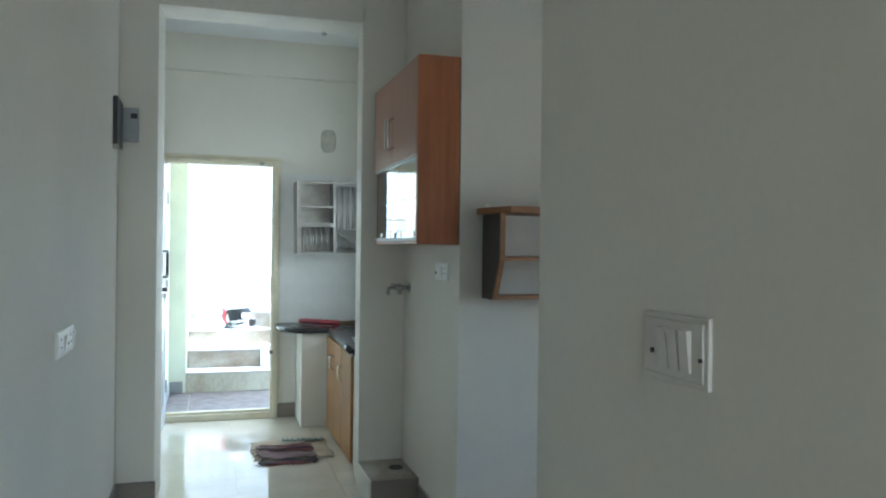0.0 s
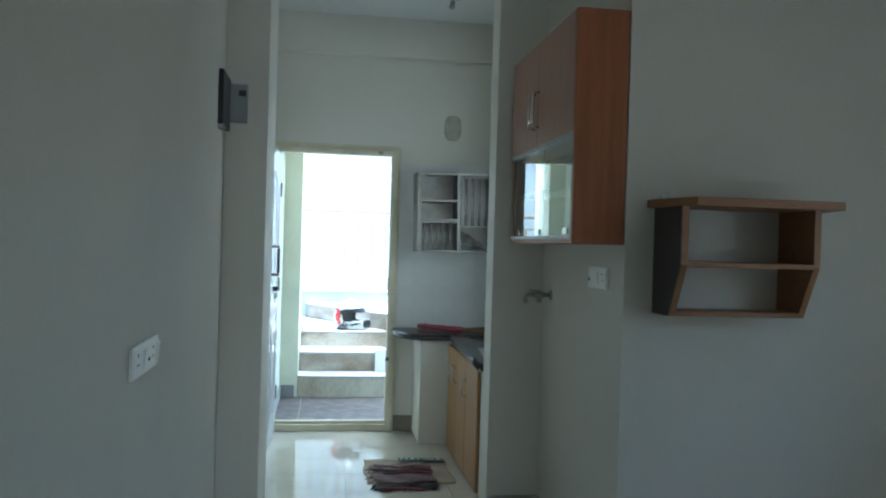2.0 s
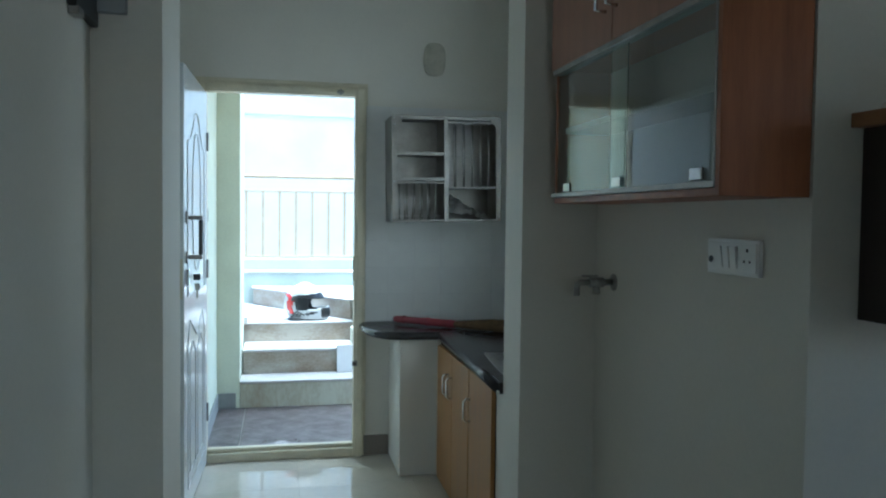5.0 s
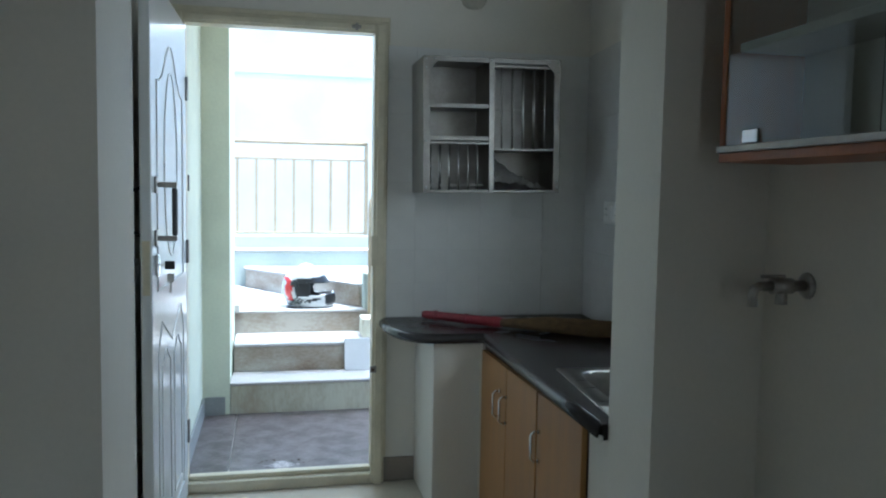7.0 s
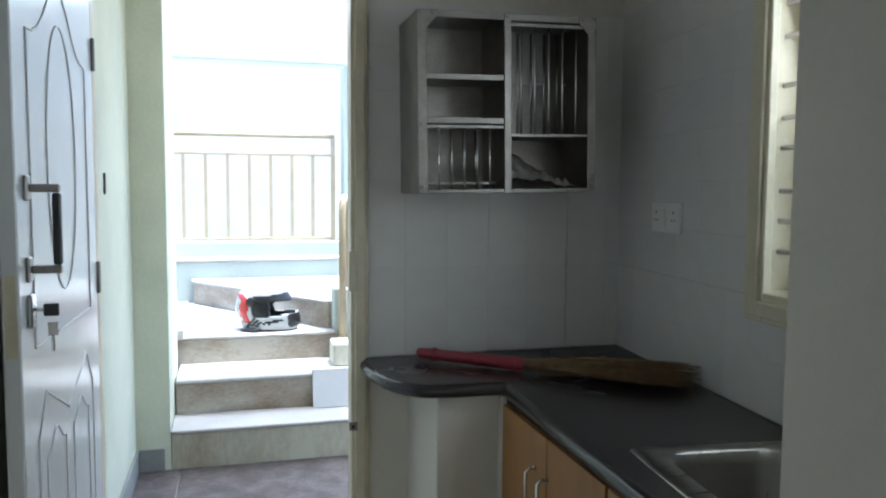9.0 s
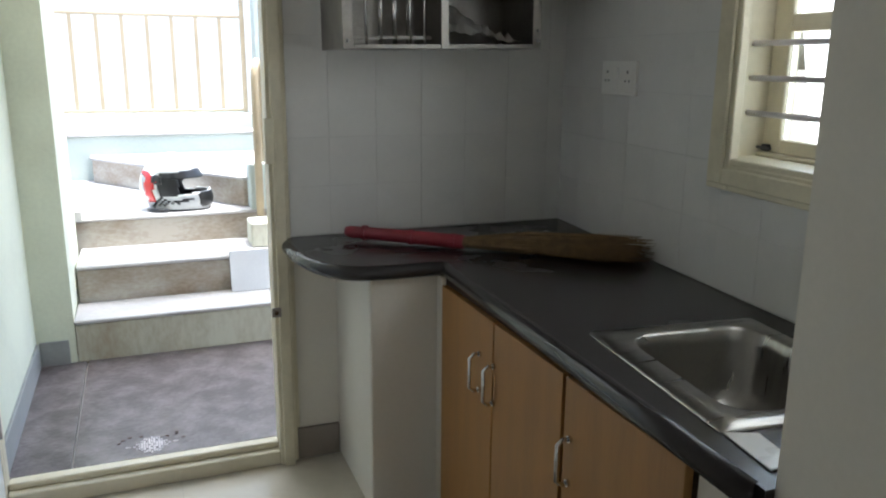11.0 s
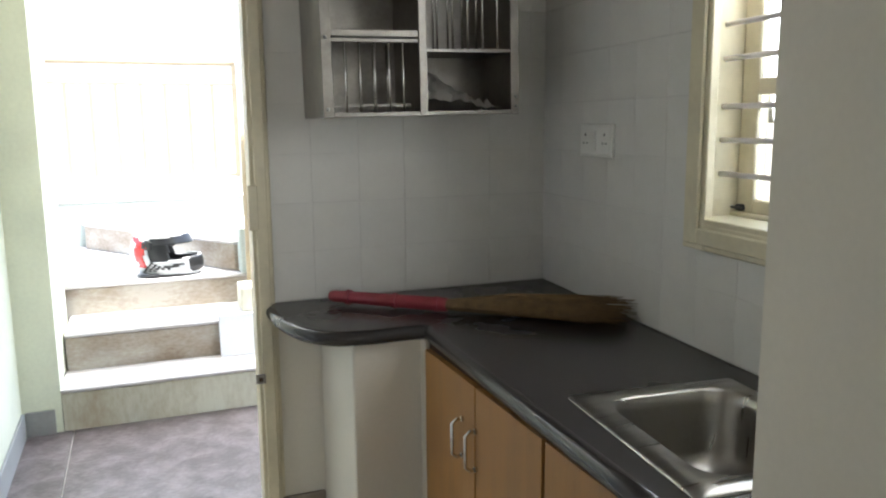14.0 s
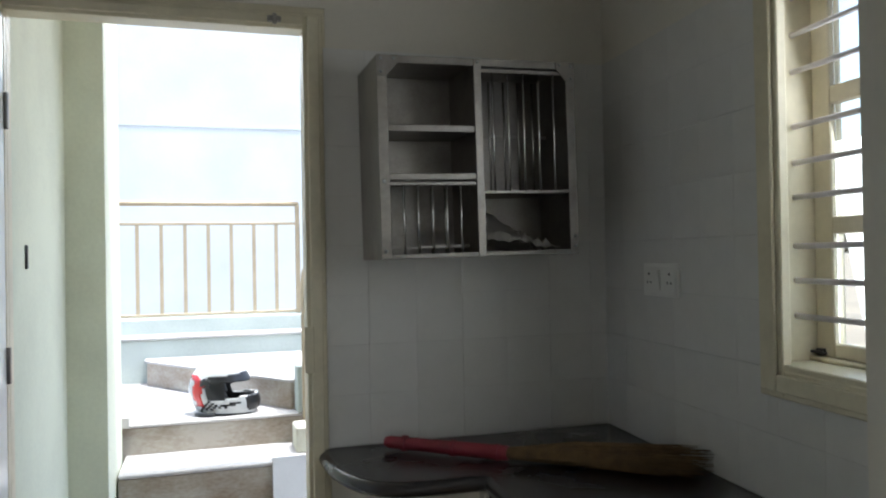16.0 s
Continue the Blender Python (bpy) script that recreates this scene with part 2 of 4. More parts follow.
wall("wall_left", [(-0.45, -0.25, 1.315, 6.6, -0.1, TOP)], label="cream painted wall along the passage and kitchen")
solid("wall_nib", prism([(-0.25, 4.43), (-0.046, 4.43), (-0.028, 4.70), (-0.25, 4.70)], 0, TOP), PAINT, "cream wall nib beside the kitchen opening", "wall", "structure")
POST = prism([(1.102, 4.43), (1.757, 4.43), (1.757, 4.70), (1.124, 4.70)], 0, TOP)
solid("wall_post", POST, PAINT, "cream wall post beside the kitchen opening", "wall", "structure")
wall("wall_lintel", [(-0.05, 1.112, 4.43, 4.70, 2.77, TOP)], label="cream lintel over the kitchen opening")
wall("wall_alcove", [(1.37, 1.757, 3.45, 4.43, 0, TOP)], label="cream side wall of the wash alcove")
wall("wall_dining", [(1.37, 3.2, 3.33, 3.45, 0, TOP)], label="cream wall that carries the wooden shelf")
# the gap is the added window that holds the dining fill lamp
wall("wall_dining_side", [(3.0, 3.2, 1.265, 1.34, 0, TOP), (3.0, 3.2, 2.26, 3.33, 0, TOP), (3.0, 3.2, 1.34, 2.26, 0, 0.9), (3.0, 3.2, 1.34, 2.26, 2.1, TOP)])
wall("wall_hall_right", [(0.873, 0.99, -0.9, 1.265, 0, TOP), (0.99, 3.2, 1.14, 1.265, 0, TOP)], label="cream corridor wall with a switch plate")
wall("wall_hall_left", [(-0.207, -0.087, -0.9, 1.315, 0, TOP), (-2.6, -0.207, 1.14, 1.315, 0, TOP)], label="cream hall wall that ends at the passage")
wall("wall_hall_west", [(-2.8, -2.6, -3.7, 1.315, -0.1, TOP)])
wall("wall_hall_east", [(3.2, 3.4, -3.7, 1.34, -0.1, TOP), (3.2, 3.4, 2.26, 3.45, -0.1, TOP), (3.2, 3.4, 1.34, 2.26, -0.1, 0.9), (3.2, 3.4, 1.34, 2.26, 2.1, TOP)])
wall("wall_hall_south", [(-2.6, -0.4, -3.7, -3.5, -0.1, TOP), (1.2, 3.2, -3.7, -3.5, -0.1, TOP), (-0.4, 1.2, -3.7, -3.5, -0.1, 0.85), (-0.4, 1.2, -3.7, -3.5, 2.15, TOP)])
wall("wall_kitchen_back", [(-0.25, -0.16, 6.45, 6.60, -0.1, TOP), (0.80, 2.02, 6.45, 6.60, -0.1, TOP), (-0.16, 0.80, 6.45, 6.60, 2.165, TOP)], label="cream back wall of the kitchen around the outer door")
# the kitchen's right wall stands out of square: it nears the worktop's front towards the opening
SKEW = Matrix.Translation((1.776, 6.45, 0)) @ Matrix.Rotation(radians(-4.5), 4, "Z") @ Matrix.Translation((-1.757, -6.45, 0))
right_wall = wall("wall_kitchen_right", [(1.757, 1.957, 4.43, 4.70, -0.1, TOP), (1.757, 1.957, 5.53, 6.55, -0.1, TOP), (1.757, 1.957, 4.70, 5.53, -0.1, 1.09), (1.757, 1.957, 4.70, 5.53, 2.05, TOP)], label="cream kitchen wall around the barred window")
right_wall.matrix_basis = SKEW
wall("wall_beam", [(-0.25, 1.79, 6.40, 6.45, 2.835, TOP)], label="shallow cream beam over the back wall")
solid("ceiling", boxes((-2.8, 3.4, -3.7, 6.6, TOP, TOP + 0.15)), CEIL, "flat white painted ceiling", "ceiling", "structure")
floor = solid("floor", boxes((-2.6, 3.2, -3.5, 6.45, -0.12, -0.004)), GROUT, "floor of large polished beige tiles", "floor", "structure")
solid("hall_window_pane", boxes((-0.4, 1.2, -3.62, -3.61, 0.85, 2.15)), PANE, "clear pane in the hall window", "window", "structure").visible_shadow = False


def skirting(rows):
    for r in rows:
        solid("baseboard", boxes(r, bevel=0.003), SKIRT, "taupe tile skirting at the wall's foot", "skirting", "structure")


skirting([(-0.25, -0.038, 4.418, 4.43, 0, 0.115), (-0.25, -0.238, 1.38, 4.418, 0, 0.115), (0.79, 0.936, 6.438, 6.45, 0, 0.115),
          (1.358, 1.37, 3.33, 4.03, 0, 0.115), (1.358, 3.0, 3.318, 3.33, 0, 0.115), (-0.25, -0.238, 4.70, 6.38, 0, 0.115),
          (0.861, 0.873, -0.9, 1.265, 0, 0.115), (-0.087, -0.075, -0.9, 1.315, 0, 0.115)])

# outside: ground, porch, stair and yard wall
solid("ground", boxes((-250, 250, -250, 300, -0.5, -0.14)), EARTH, "bare dry ground outside the house", "ground", "structure")
porch = solid("porch_floor", boxes((-0.33, 1.9, 6.60, 7.63, -0.14, 0.008), (-0.16, 0.80, 6.50, 6.60, -0.14, 0.008)), WGROUT, "porch floor of dark slate tiles", "floor", "structure")
wall("wall_porch_left", [(-0.33, -0.13, 6.60, 7.615, -0.14, 2.62)], GREEN, "pale green plastered porch wall")
wall("wall_porch_pier", [(-0.33, 0.027, 7.615, 8.20, -0.14, 2.62)], GREEN, "pale green plastered pier beside the outer stair")
solid("porch_ceiling", boxes((-0.33, 1.9, 6.60, 7.72, 2.62, 2.74)), CEIL, "plastered porch ceiling slab", "ceiling", "structure")
skirting([(-0.13, -0.118, 6.60, 7.603, 0.008, 0.13), (-0.118, 0.0, 7.603, 7.615, 0.008, 0.13)])
for ob in [o for o in scene.objects if o.name.startswith("baseboard")][-2:]:
    ob.data.materials[0] = material("grey_stone_skirting", (0.30, 0.31, 0.30), 0.5, vary=0.06, scale=9, bump=0.05)
wall("wall_yard", [(-4.0, 5.0, 11.6, 11.8, -0.14, 6.2)], YARD, "pale plastered neighbour wall with a string course")
wall("trim_string_course", [(-4.0, 5.0, 11.594, 11.6, 2.62, 2.65)], YARD, "thin plaster string course on the neighbour wall")
wall("trim_coping", [(-4.0, 5.0, 11.5, 11.9, 6.2, 6.3)], OUTER, "plaster coping on the neighbour wall")

stair = thing("outer_stair", (0.5, 7.63, -0.14), "weathered cement stair with pale treads and a wedge step", "stair", kind="structure")
part("riser", boxes((0.027, 1.25, 7.618, 7.95, -0.14, 0.195), bevel=0.006), FIRST, stair)
part("tread", boxes((0.027, 1.25, 7.608, 7.90, 0.195, 0.212), bevel=0.005), TREAD, stair)
part("riser", boxes((0.035, 1.0, 7.90, 8.34, -0.14, 0.372), bevel=0.006), CEMENT, stair)
part("tread", boxes((0.035, 1.0, 7.888, 8.29, 0.372, 0.390), bevel=0.005), TREAD, stair)
part("riser", boxes((-0.30, 1.0, 8.29, 9.72, -0.14, 0.528), bevel=0.006), CEMENT, stair)
part("tread", boxes((-0.30, 1.0, 8.278, 9.72, 0.528, 0.545), bevel=0.005), TREAD, stair)
part("wedge_riser", prism([(0.055, 9.60), (0.88, 8.38), (1.30, 8.38), (1.30, 9.72), (0.055, 9.72)], 0.545, 0.695, 0.006), CEMENT, stair)
part("wedge_tread", prism([(0.04, 9.60), (0.872, 8.365), (1.30, 8.365), (1.30, 9.72), (0.04, 9.72)], 0.695, 0.712, 0.005), TREAD, stair)
part("riser", boxes((-0.60, 1.45, 9.72, 10.16, -0.14, 0.838), bevel=0.006), OUTER, stair)
part("tread", boxes((-0.60, 1.45, 9.70, 9.95, 0.838, 0.855), bevel=0.004), TREAD, stair)
part("kerb", boxes((-0.60, 1.45, 9.95, 10.16, 0.838, 0.965), bevel=0.008), OUTER, stair)
part("side_kerb", boxes((0.865, 1.0, 8.02, 8.20, 0.390, 0.520), bevel=0.008), FIRST, stair)
part("side_kerb", boxes((0.90, 1.0, 8.27, 8.40, 0.545, 0.80), bevel=0.008), OUTER, stair)
part("stringer", prism([(-0.06, 8.20), (0.06, 8.20), (0.02, 9.0), (-0.06, 9.0)], 0.545, 0.60, 0.005), TREAD, stair)

rail = thing("stair_railing", (0.4, 10.05, 0.965), "cream painted metal railing with upright bars on a kerb", "railing", kind="structure")
part("bottom_rail", boxes((-0.6, 1.11, 10.035, 10.065, 0.972, 0.992), bevel=0.003), RAIL, rail)
part("middle_rail", boxes((-0.6, 1.11, 10.035, 10.065, 1.64, 1.66), bevel=0.003), RAIL, rail)
part("handrail", tube([(-0.6, 10.05, 1.80), (1.13, 10.05, 1.80)], 0.019, 10), RAIL, rail, smooth=True)
for i in range(11):
    x = -0.525 + 0.165 * i
    part("baluster", boxes((x - 0.013, x + 0.013, 10.038, 10.062, 0.99, 1.645)), RAIL, rail)
for x in (-0.6, 1.12):
    part("post", boxes((x - 0.016, x + 0.016, 10.034, 10.066, 0.965, 1.80), bevel=0.003), RAIL, rail)

newel = thing("newel_rail", (0.95, 8.3, 0.545), "cream painted bent pipe handrail beside the steps", "railing", kind="structure")
part("pipe", tube([(0.945, 8.235, 0.39), (0.945, 8.235, 1.25), (0.95, 8.245, 1.30), (0.965, 8.27, 1.335), (0.985, 8.31, 1.325), (0.99, 8.33, 1.25), (0.99, 8.335, 0.80)], 0.021, 10), RAIL, newel, smooth=True)
wall("wall_stair_pillar", [(1.20, 1.42, 9.96, 10.16, 0.965, 2.35)], OUTER, "pale plaster pillar at the turn of the stair")

board = solid("white_board", boxes((0.733, 0.955, -0.006, 0.006, 0, 0.205), bevel=0.002), BOARD, "small white board leaning on the stair riser", "board")
board.matrix_world = pose(0, 7.845, 0.213, -12, 0, 0)

# ---- outer door ----
door = thing("door_1", (0.32, 6.5, 0), "open white moulded door in a cream painted wooden frame", "door", kind="structure")


def jamb(x0, x1, step):
    """A door jamb: a proud front bead and a rebated body behind."""
    return boxes((x0 - (0.012 if step < 0 else 0), x1 + (0.025 if step > 0 else 0), 6.45, 6.50, 0, 2.125), (x0, x1, 6.42, 6.45, 0, 2.125),
                 (x0 + (0.012 if step > 0 else 0), x1 - (0.012 if step < 0 else 0), 6.405, 6.42, 0, 2.125), bevel=0.002)


part("frame_jamb", jamb(0.727, 0.775, 1), CREAM, door)
part("frame_jamb", jamb(-0.148, -0.095, -1), CREAM, door)
part("frame_head", boxes((-0.095, 0.727, 6.42, 6.50, 2.086, 2.125), (-0.16, 0.80, 6.452, 6.498, 2.125, 2.165), (-0.095, 0.727, 6.407, 6.42, 2.096, 2.123), bevel=0.002), CREAM, door)
part("architrave", boxes((0.775, 0.791, 6.435, 6.45, 0, 2.142), (-0.15, 0.791, 6.435, 6.45, 2.127, 2.142), bevel=0.003), CREAM, door)
part("threshold", boxes((-0.095, 0.727, 6.425, 6.50, 0, 0.05), (-0.095, 0.727, 6.455, 6.50, 0.05, 0.072), bevel=0.004), CREAM, door)
part("strike_plate", boxes((0.716, 0.745, 6.395, 6.407, 1.03, 1.17), bevel=0.002), CREAM, door, "cream lock keep on the frame")
part("bolt_keep", boxes((0.715, 0.745, 6.397, 6.407, 0.535, 0.565), bevel=0.002), DULL, door)
part("bolt_hole", boxes((0.724, 0.736, 6.395, 6.3975, 0.543, 0.556)), EDGE, door)
part("top_catch", boxes((0.62, 0.66, 6.392, 6.407, 2.098, 2.114), (0.634, 0.646, 6.385, 6.392, 2.088, 2.12), bevel=0.002), DULL, door)

# the leaf: u from the hinge to the free edge, its seen face at y = 0
LEAF = pose(-0.092, 6.40, 0.0, 0, 0, -91.4)
leaf = part("leaf", boxes((0.0, 0.85, -0.036, 0.0, 0.012, 2.07), bevel=0.003), DOORW, door, "glossy white moulded door leaf")
leaf.matrix_world = LEAF


def leafpart(name, bm, mat, label="", smooth=False):
    return part(name, bm, mat, leaf, label, smooth, local=True)


def bead(path, r=0.0034):
    return tube([(u, 0.0005, z) for u, z in path], r, 6)


def arch(u0, u1, z0, z1, rise, n=12):
    """A panel outline: straight sides, an ogee head."""
    top = []
    for i in range(n + 1):
        k = i / n
        s = 0.5 - 0.5 * math.cos(math.tau * k)
        top.append((u0 + (u1 - u0) * k, z1 + rise * s ** 1.5))
    return [(u0, z0), *top, (u1, z0), (u0, z0)]


leafpart("panel_moulding", bead(arch(0.12, 0.74, 1.02, 1.74, 0.16)), DOORW, smooth=True)
oval = [(0.43 + 0.155 * math.cos(a), 1.46 + 0.34 * math.sin(a)) for a in (math.tau * k / 40 for k in range(41))]
leafpart("oval_moulding", bead(oval), DOORW, smooth=True)
leafpart("panel_moulding", bead([(0.12, 0.12), (0.12, 0.80), (0.20, 0.90), (0.43, 0.80), (0.66, 0.90), (0.74, 0.80), (0.74, 0.12), (0.12, 0.12)]), DOORW, smooth=True)
leafpart("panel_moulding", bead(arch(0.19, 0.385, 0.18, 0.74, 0.05)), DOORW, smooth=True)
leafpart("panel_moulding", bead(arch(0.475, 0.67, 0.18, 0.74, 0.05)), DOORW, smooth=True)
pull = leafpart("door_handle", boxes((0.772, 0.79, 0.055, 0.073, 1.215, 1.375), bevel=0.004), DARKP, "dark pull handle")
for z in (1.205, 1.385):
    leafpart("handle_bracket", boxes((0.765, 0.797, 0.0, 0.009, z - 0.028, z + 0.028), (0.774, 0.788, 0.009, 0.072, z - 0.009, z + 0.009), bevel=0.003), DULL)
leafpart("lock_rose", boxes((0.762, 0.80, 0.0, 0.012, 1.075, 1.15), bevel=0.004), CHROME)
leafpart("key_head", boxes((0.778, 0.784, 0.030, 0.062, 1.10, 1.128), bevel=0.002), DARKP, "black key head in the lock")
leafpart("key_shank", tube([(0.781, 0.012, 1.114), (0.781, 0.032, 1.114)], 0.004), CHROME)
leafpart("hanging_key", boxes((0.776, 0.779, 0.036, 0.058, 1.055, 1.085), (0.776, 0.779, 0.043, 0.050, 1.02, 1.055), bevel=0.001), CHROME, "bright key hanging on a ring")
leafpart("edge_lock_plate", boxes((0.85, 0.852, -0.03, -0.006, 1.02, 1.20)), CREAM)
leafpart("tower_bolt", tube([(0.80, -0.044, 0.10), (0.80, -0.044, 0.30)], 0.008), DULL)
leafpart("back_handle", tube([(0.79, -0.036, 1.38), (0.79, -0.075, 1.36), (0.79, -0.085, 1.30), (0.79, -0.075, 1.23), (0.79, -0.036, 1.21)], 0.007), DARKP, smooth=True)
for z in (0.3, 1.1, 1.8):
    leafpart("hinge", tube([(-0.004, 0.004, z - 0.05), (-0.004, 0.004, z + 0.05)], 0.007), DULL)
hook = solid("wall_hook", boxes((-0.13, -0.122, 6.835, 6.852, 1.36, 1.44), bevel=0.003), DARKP, "small dark peg on the porch wall", "hook")

# ---- kitchen window ----
win = thing("window_1", (1.85, 5.12, 1.09), "cream wooden kitchen window with grille bars and three panes", "window", kind="structure")
part("casing", boxes((1.732, 1.757, 5.50, 5.585, 1.02, 2.13), (1.732, 1.757, 4.705, 5.50, 1.02, 1.085), (1.732, 1.757, 4.705, 5.50, 2.05, 2.13), (1.722, 1.732, 5.515, 5.57, 1.035, 2.115), (1.722, 1.732, 4.705, 5.515, 1.035, 1.075), bevel=0.003), CREAM, win)
part("window_frame", boxes((1.758, 1.90, 5.550, 5.565, 1.09, 2.05), (1.758, 1.90, 4.737, 4.745, 1.09, 2.05), (1.758, 1.90, 4.745, 5.550, 2.025, 2.05), bevel=0.003), CREAM, win)
part("window_sill", boxes((1.735, 1.92, 4.745, 5.550, 1.078, 1.098), (1.84, 1.92, 4.745, 5.550, 1.098, 1.108), bevel=0.003), CREAM, win)
for y0, y1 in ((4.745, 5.146), (5.150, 5.549)):
    sash = part("sash", boxes((1.86, 1.89, y0, y0 + 0.060, 1.108, 2.025), (1.86, 1.89, y1 - 0.060, y1, 1.108, 2.025),
                              (1.86, 1.89, y0 + 0.060, y1 - 0.060, 1.108, 1.142), (1.86, 1.89, y0 + 0.060, y1 - 0.060, 1.393, 1.433),
                              (1.86, 1.89, y0 + 0.060, y1 - 0.060, 1.692, 1.732), (1.86, 1.89, y0 + 0.060, y1 - 0.060, 1.985, 2.025), bevel=0.003), CREAM, win)
    for z0, z1 in ((1.142, 1.393), (1.433, 1.692), (1.732, 1.985)):
        part("pane", boxes((1.873, 1.877, y0 + 0.060, y1 - 0.060, z0, z1)), PANE, sash).visible_shadow = False
for z in (1.203, 1.286, 1.367, 1.481, 1.562, 1.647, 1.775, 1.862, 1.95):
    part("grille_bar", tube([(1.81, 4.737, z), (1.81, 5.555, z)], 0.0068, 8), BARS, win, smooth=True)
part("latch", boxes((1.845, 1.86, 5.515, 5.535, 1.112, 1.128), (1.838, 1.847, 5.495, 5.545, 1.117, 1.123), bevel=0.002), DARKP, win, "small dark window latch")
win.matrix_basis = SKEW @ Matrix.Translation((0, -0.035, 0.022)) @ win.matrix_basis

# ---- kitchen counter ----
pier = solid("counter_pier", boxes((0.938, 1.150, 6.03, 6.45, 0, 0.74), bevel=0.004), PAINT, "cream plastered pier under the worktop", "pier", "structure")
solid("counter_end_wall", boxes((1.15, 1.757, 4.70, 4.880, 0, 0.74), bevel=0.003), PAINT, "low white wall under the worktop's end", "wall", "structure")

lobe = [(0.776, 6.45), (0.779, 6.36)]
for i in range(1, 10):
    a = math.pi / 2 * i / 10
    lobe.append((0.95 - 0.172 * math.cos(a), 6.20 - 0.19 * math.sin(a) + 0.16 * (1 - i / 10) * (1 - math.sin(a) * 0.9)))
lobe += [(1.0, 6.005), (1.10, 6.005), (1.145, 6.0), (1.158, 5.975), (1.150, 5.94)]
front = lobe + [(1.134, 5.5), (1.118, 5.0), (1.108, 4.72)]
SINK = Matrix.Translation((1.383, 5.064, 0)) @ Matrix.Rotation(radians(-6), 4, "Z")
FF, FB, NB, NF = [tuple((SINK @ Vector((u, v, 0))).xy) for u, v in ((-0.170, 0.208), (0.170, 0.208), (0.170, -0.208), (-0.170, -0.208))]
counter = thing("worktop", (1.4, 5.6, 0.742), "black granite worktop with a rounded lobe beside the door", "worktop")
part("slab", prism(lobe + [(1.127, FF[1]), FF, FB, (1.79, FB[1]), (1.79, 6.45)], 0.742, 0.785), GRANITE, counter)
part("slab_front", prism([(1.127, FF[1]), (1.118, 5.0), (1.107, 4.70), (NF[0], 4.70), NF, FF], 0.742, 0.785), GRANITE, counter)
part("slab_end", prism([(NF[0], 4.70), (NB[0], 4.70), NB, NF], 0.742, 0.785), GRANITE, counter)
part("slab_back", prism([FB, NB, (NB[0], 4.70), (1.757, 4.70), (1.79, FB[1])], 0.742, 0.785), GRANITE, counter)
part("bullnose", tube([(x, y, 0.764) for x, y in front], 0.0222, 10, 1.0), GRANITE, counter, "rounded polished granite edge", smooth=True)
part("chipped_end", boxes((1.098, 1.108, 4.690, 4.706, 0.738, 0.756), bevel=0.003), PAINT, counter, "paint and filler at the chipped corner")


def rounded(cx, cy, hx, hy, r, z, n=6):
    out = []
    for sx, sy, a0 in ((1, 1, 0), (-1, 1, 90), (-1, -1, 180), (1, -1, 270)):
        for k in range(n + 1):
            a = radians(a0 + 90 * k / n)
            out.append((cx + sx * (hx - r) + r * math.cos(a), cy + sy * (hy - r) + r * math.sin(a), z))
    return out


sink = thing("kitchen_sink", (1.383, 5.064, 0.785), "brushed steel sink set into the granite worktop", "sink")
c, d = 0.0, 0.0
bm = bm_loft(bmesh.new(), [rounded(c, d, 0.198, 0.236, 0.012, 0.786), rounded(c, d, 0.196, 0.234, 0.012, 0.790), rounded(c + 0.01, d, 0.152, 0.190, 0.065, 0.791),
                           rounded(c + 0.01, d, 0.147, 0.185, 0.065, 0.786), rounded(c + 0.01, d, 0.142, 0.180, 0.07, 0.76), rounded(c + 0.01, d, 0.134, 0.172, 0.07, 0.66), rounded(c + 0.01, d, 0.122, 0.158, 0.07, 0.635),
                           rounded(c, d, 0.10, 0.13, 0.06, 0.625), rounded(c, d, 0.032, 0.032, 0.03, 0.62)], caps=False)
bm.transform(SINK)
part("bowl", bm, STEEL, sink, smooth=True)
part("waste", tube([(1.383, 5.064, 0.615), (1.383, 5.064, 0.6205), (1.383, 5.064, 0.6215)], [0.030, 0.030, 0.024], 20), DULL, sink)
solid("paper_scrap", prism([(1.15, 4.735), (1.20, 4.74), (1.215, 4.83), (1.165, 4.85)], 0.7865, 0.789), PLASTIC, "pale wet film scrap on the worktop", "scrap")


def c_handle(y, z0, z1, x, depth=0.03, r=0.005):
    return tube([(x, y, z0 + 0.006), (x - depth * 0.6, y, z0 + 0.003), (x - depth, y, z0 + 0.014), (x - depth, y, z1 - 0.014), (x - depth * 0.6, y, z1 - 0.003), (x, y, z1 - 0.006)], r, 8)


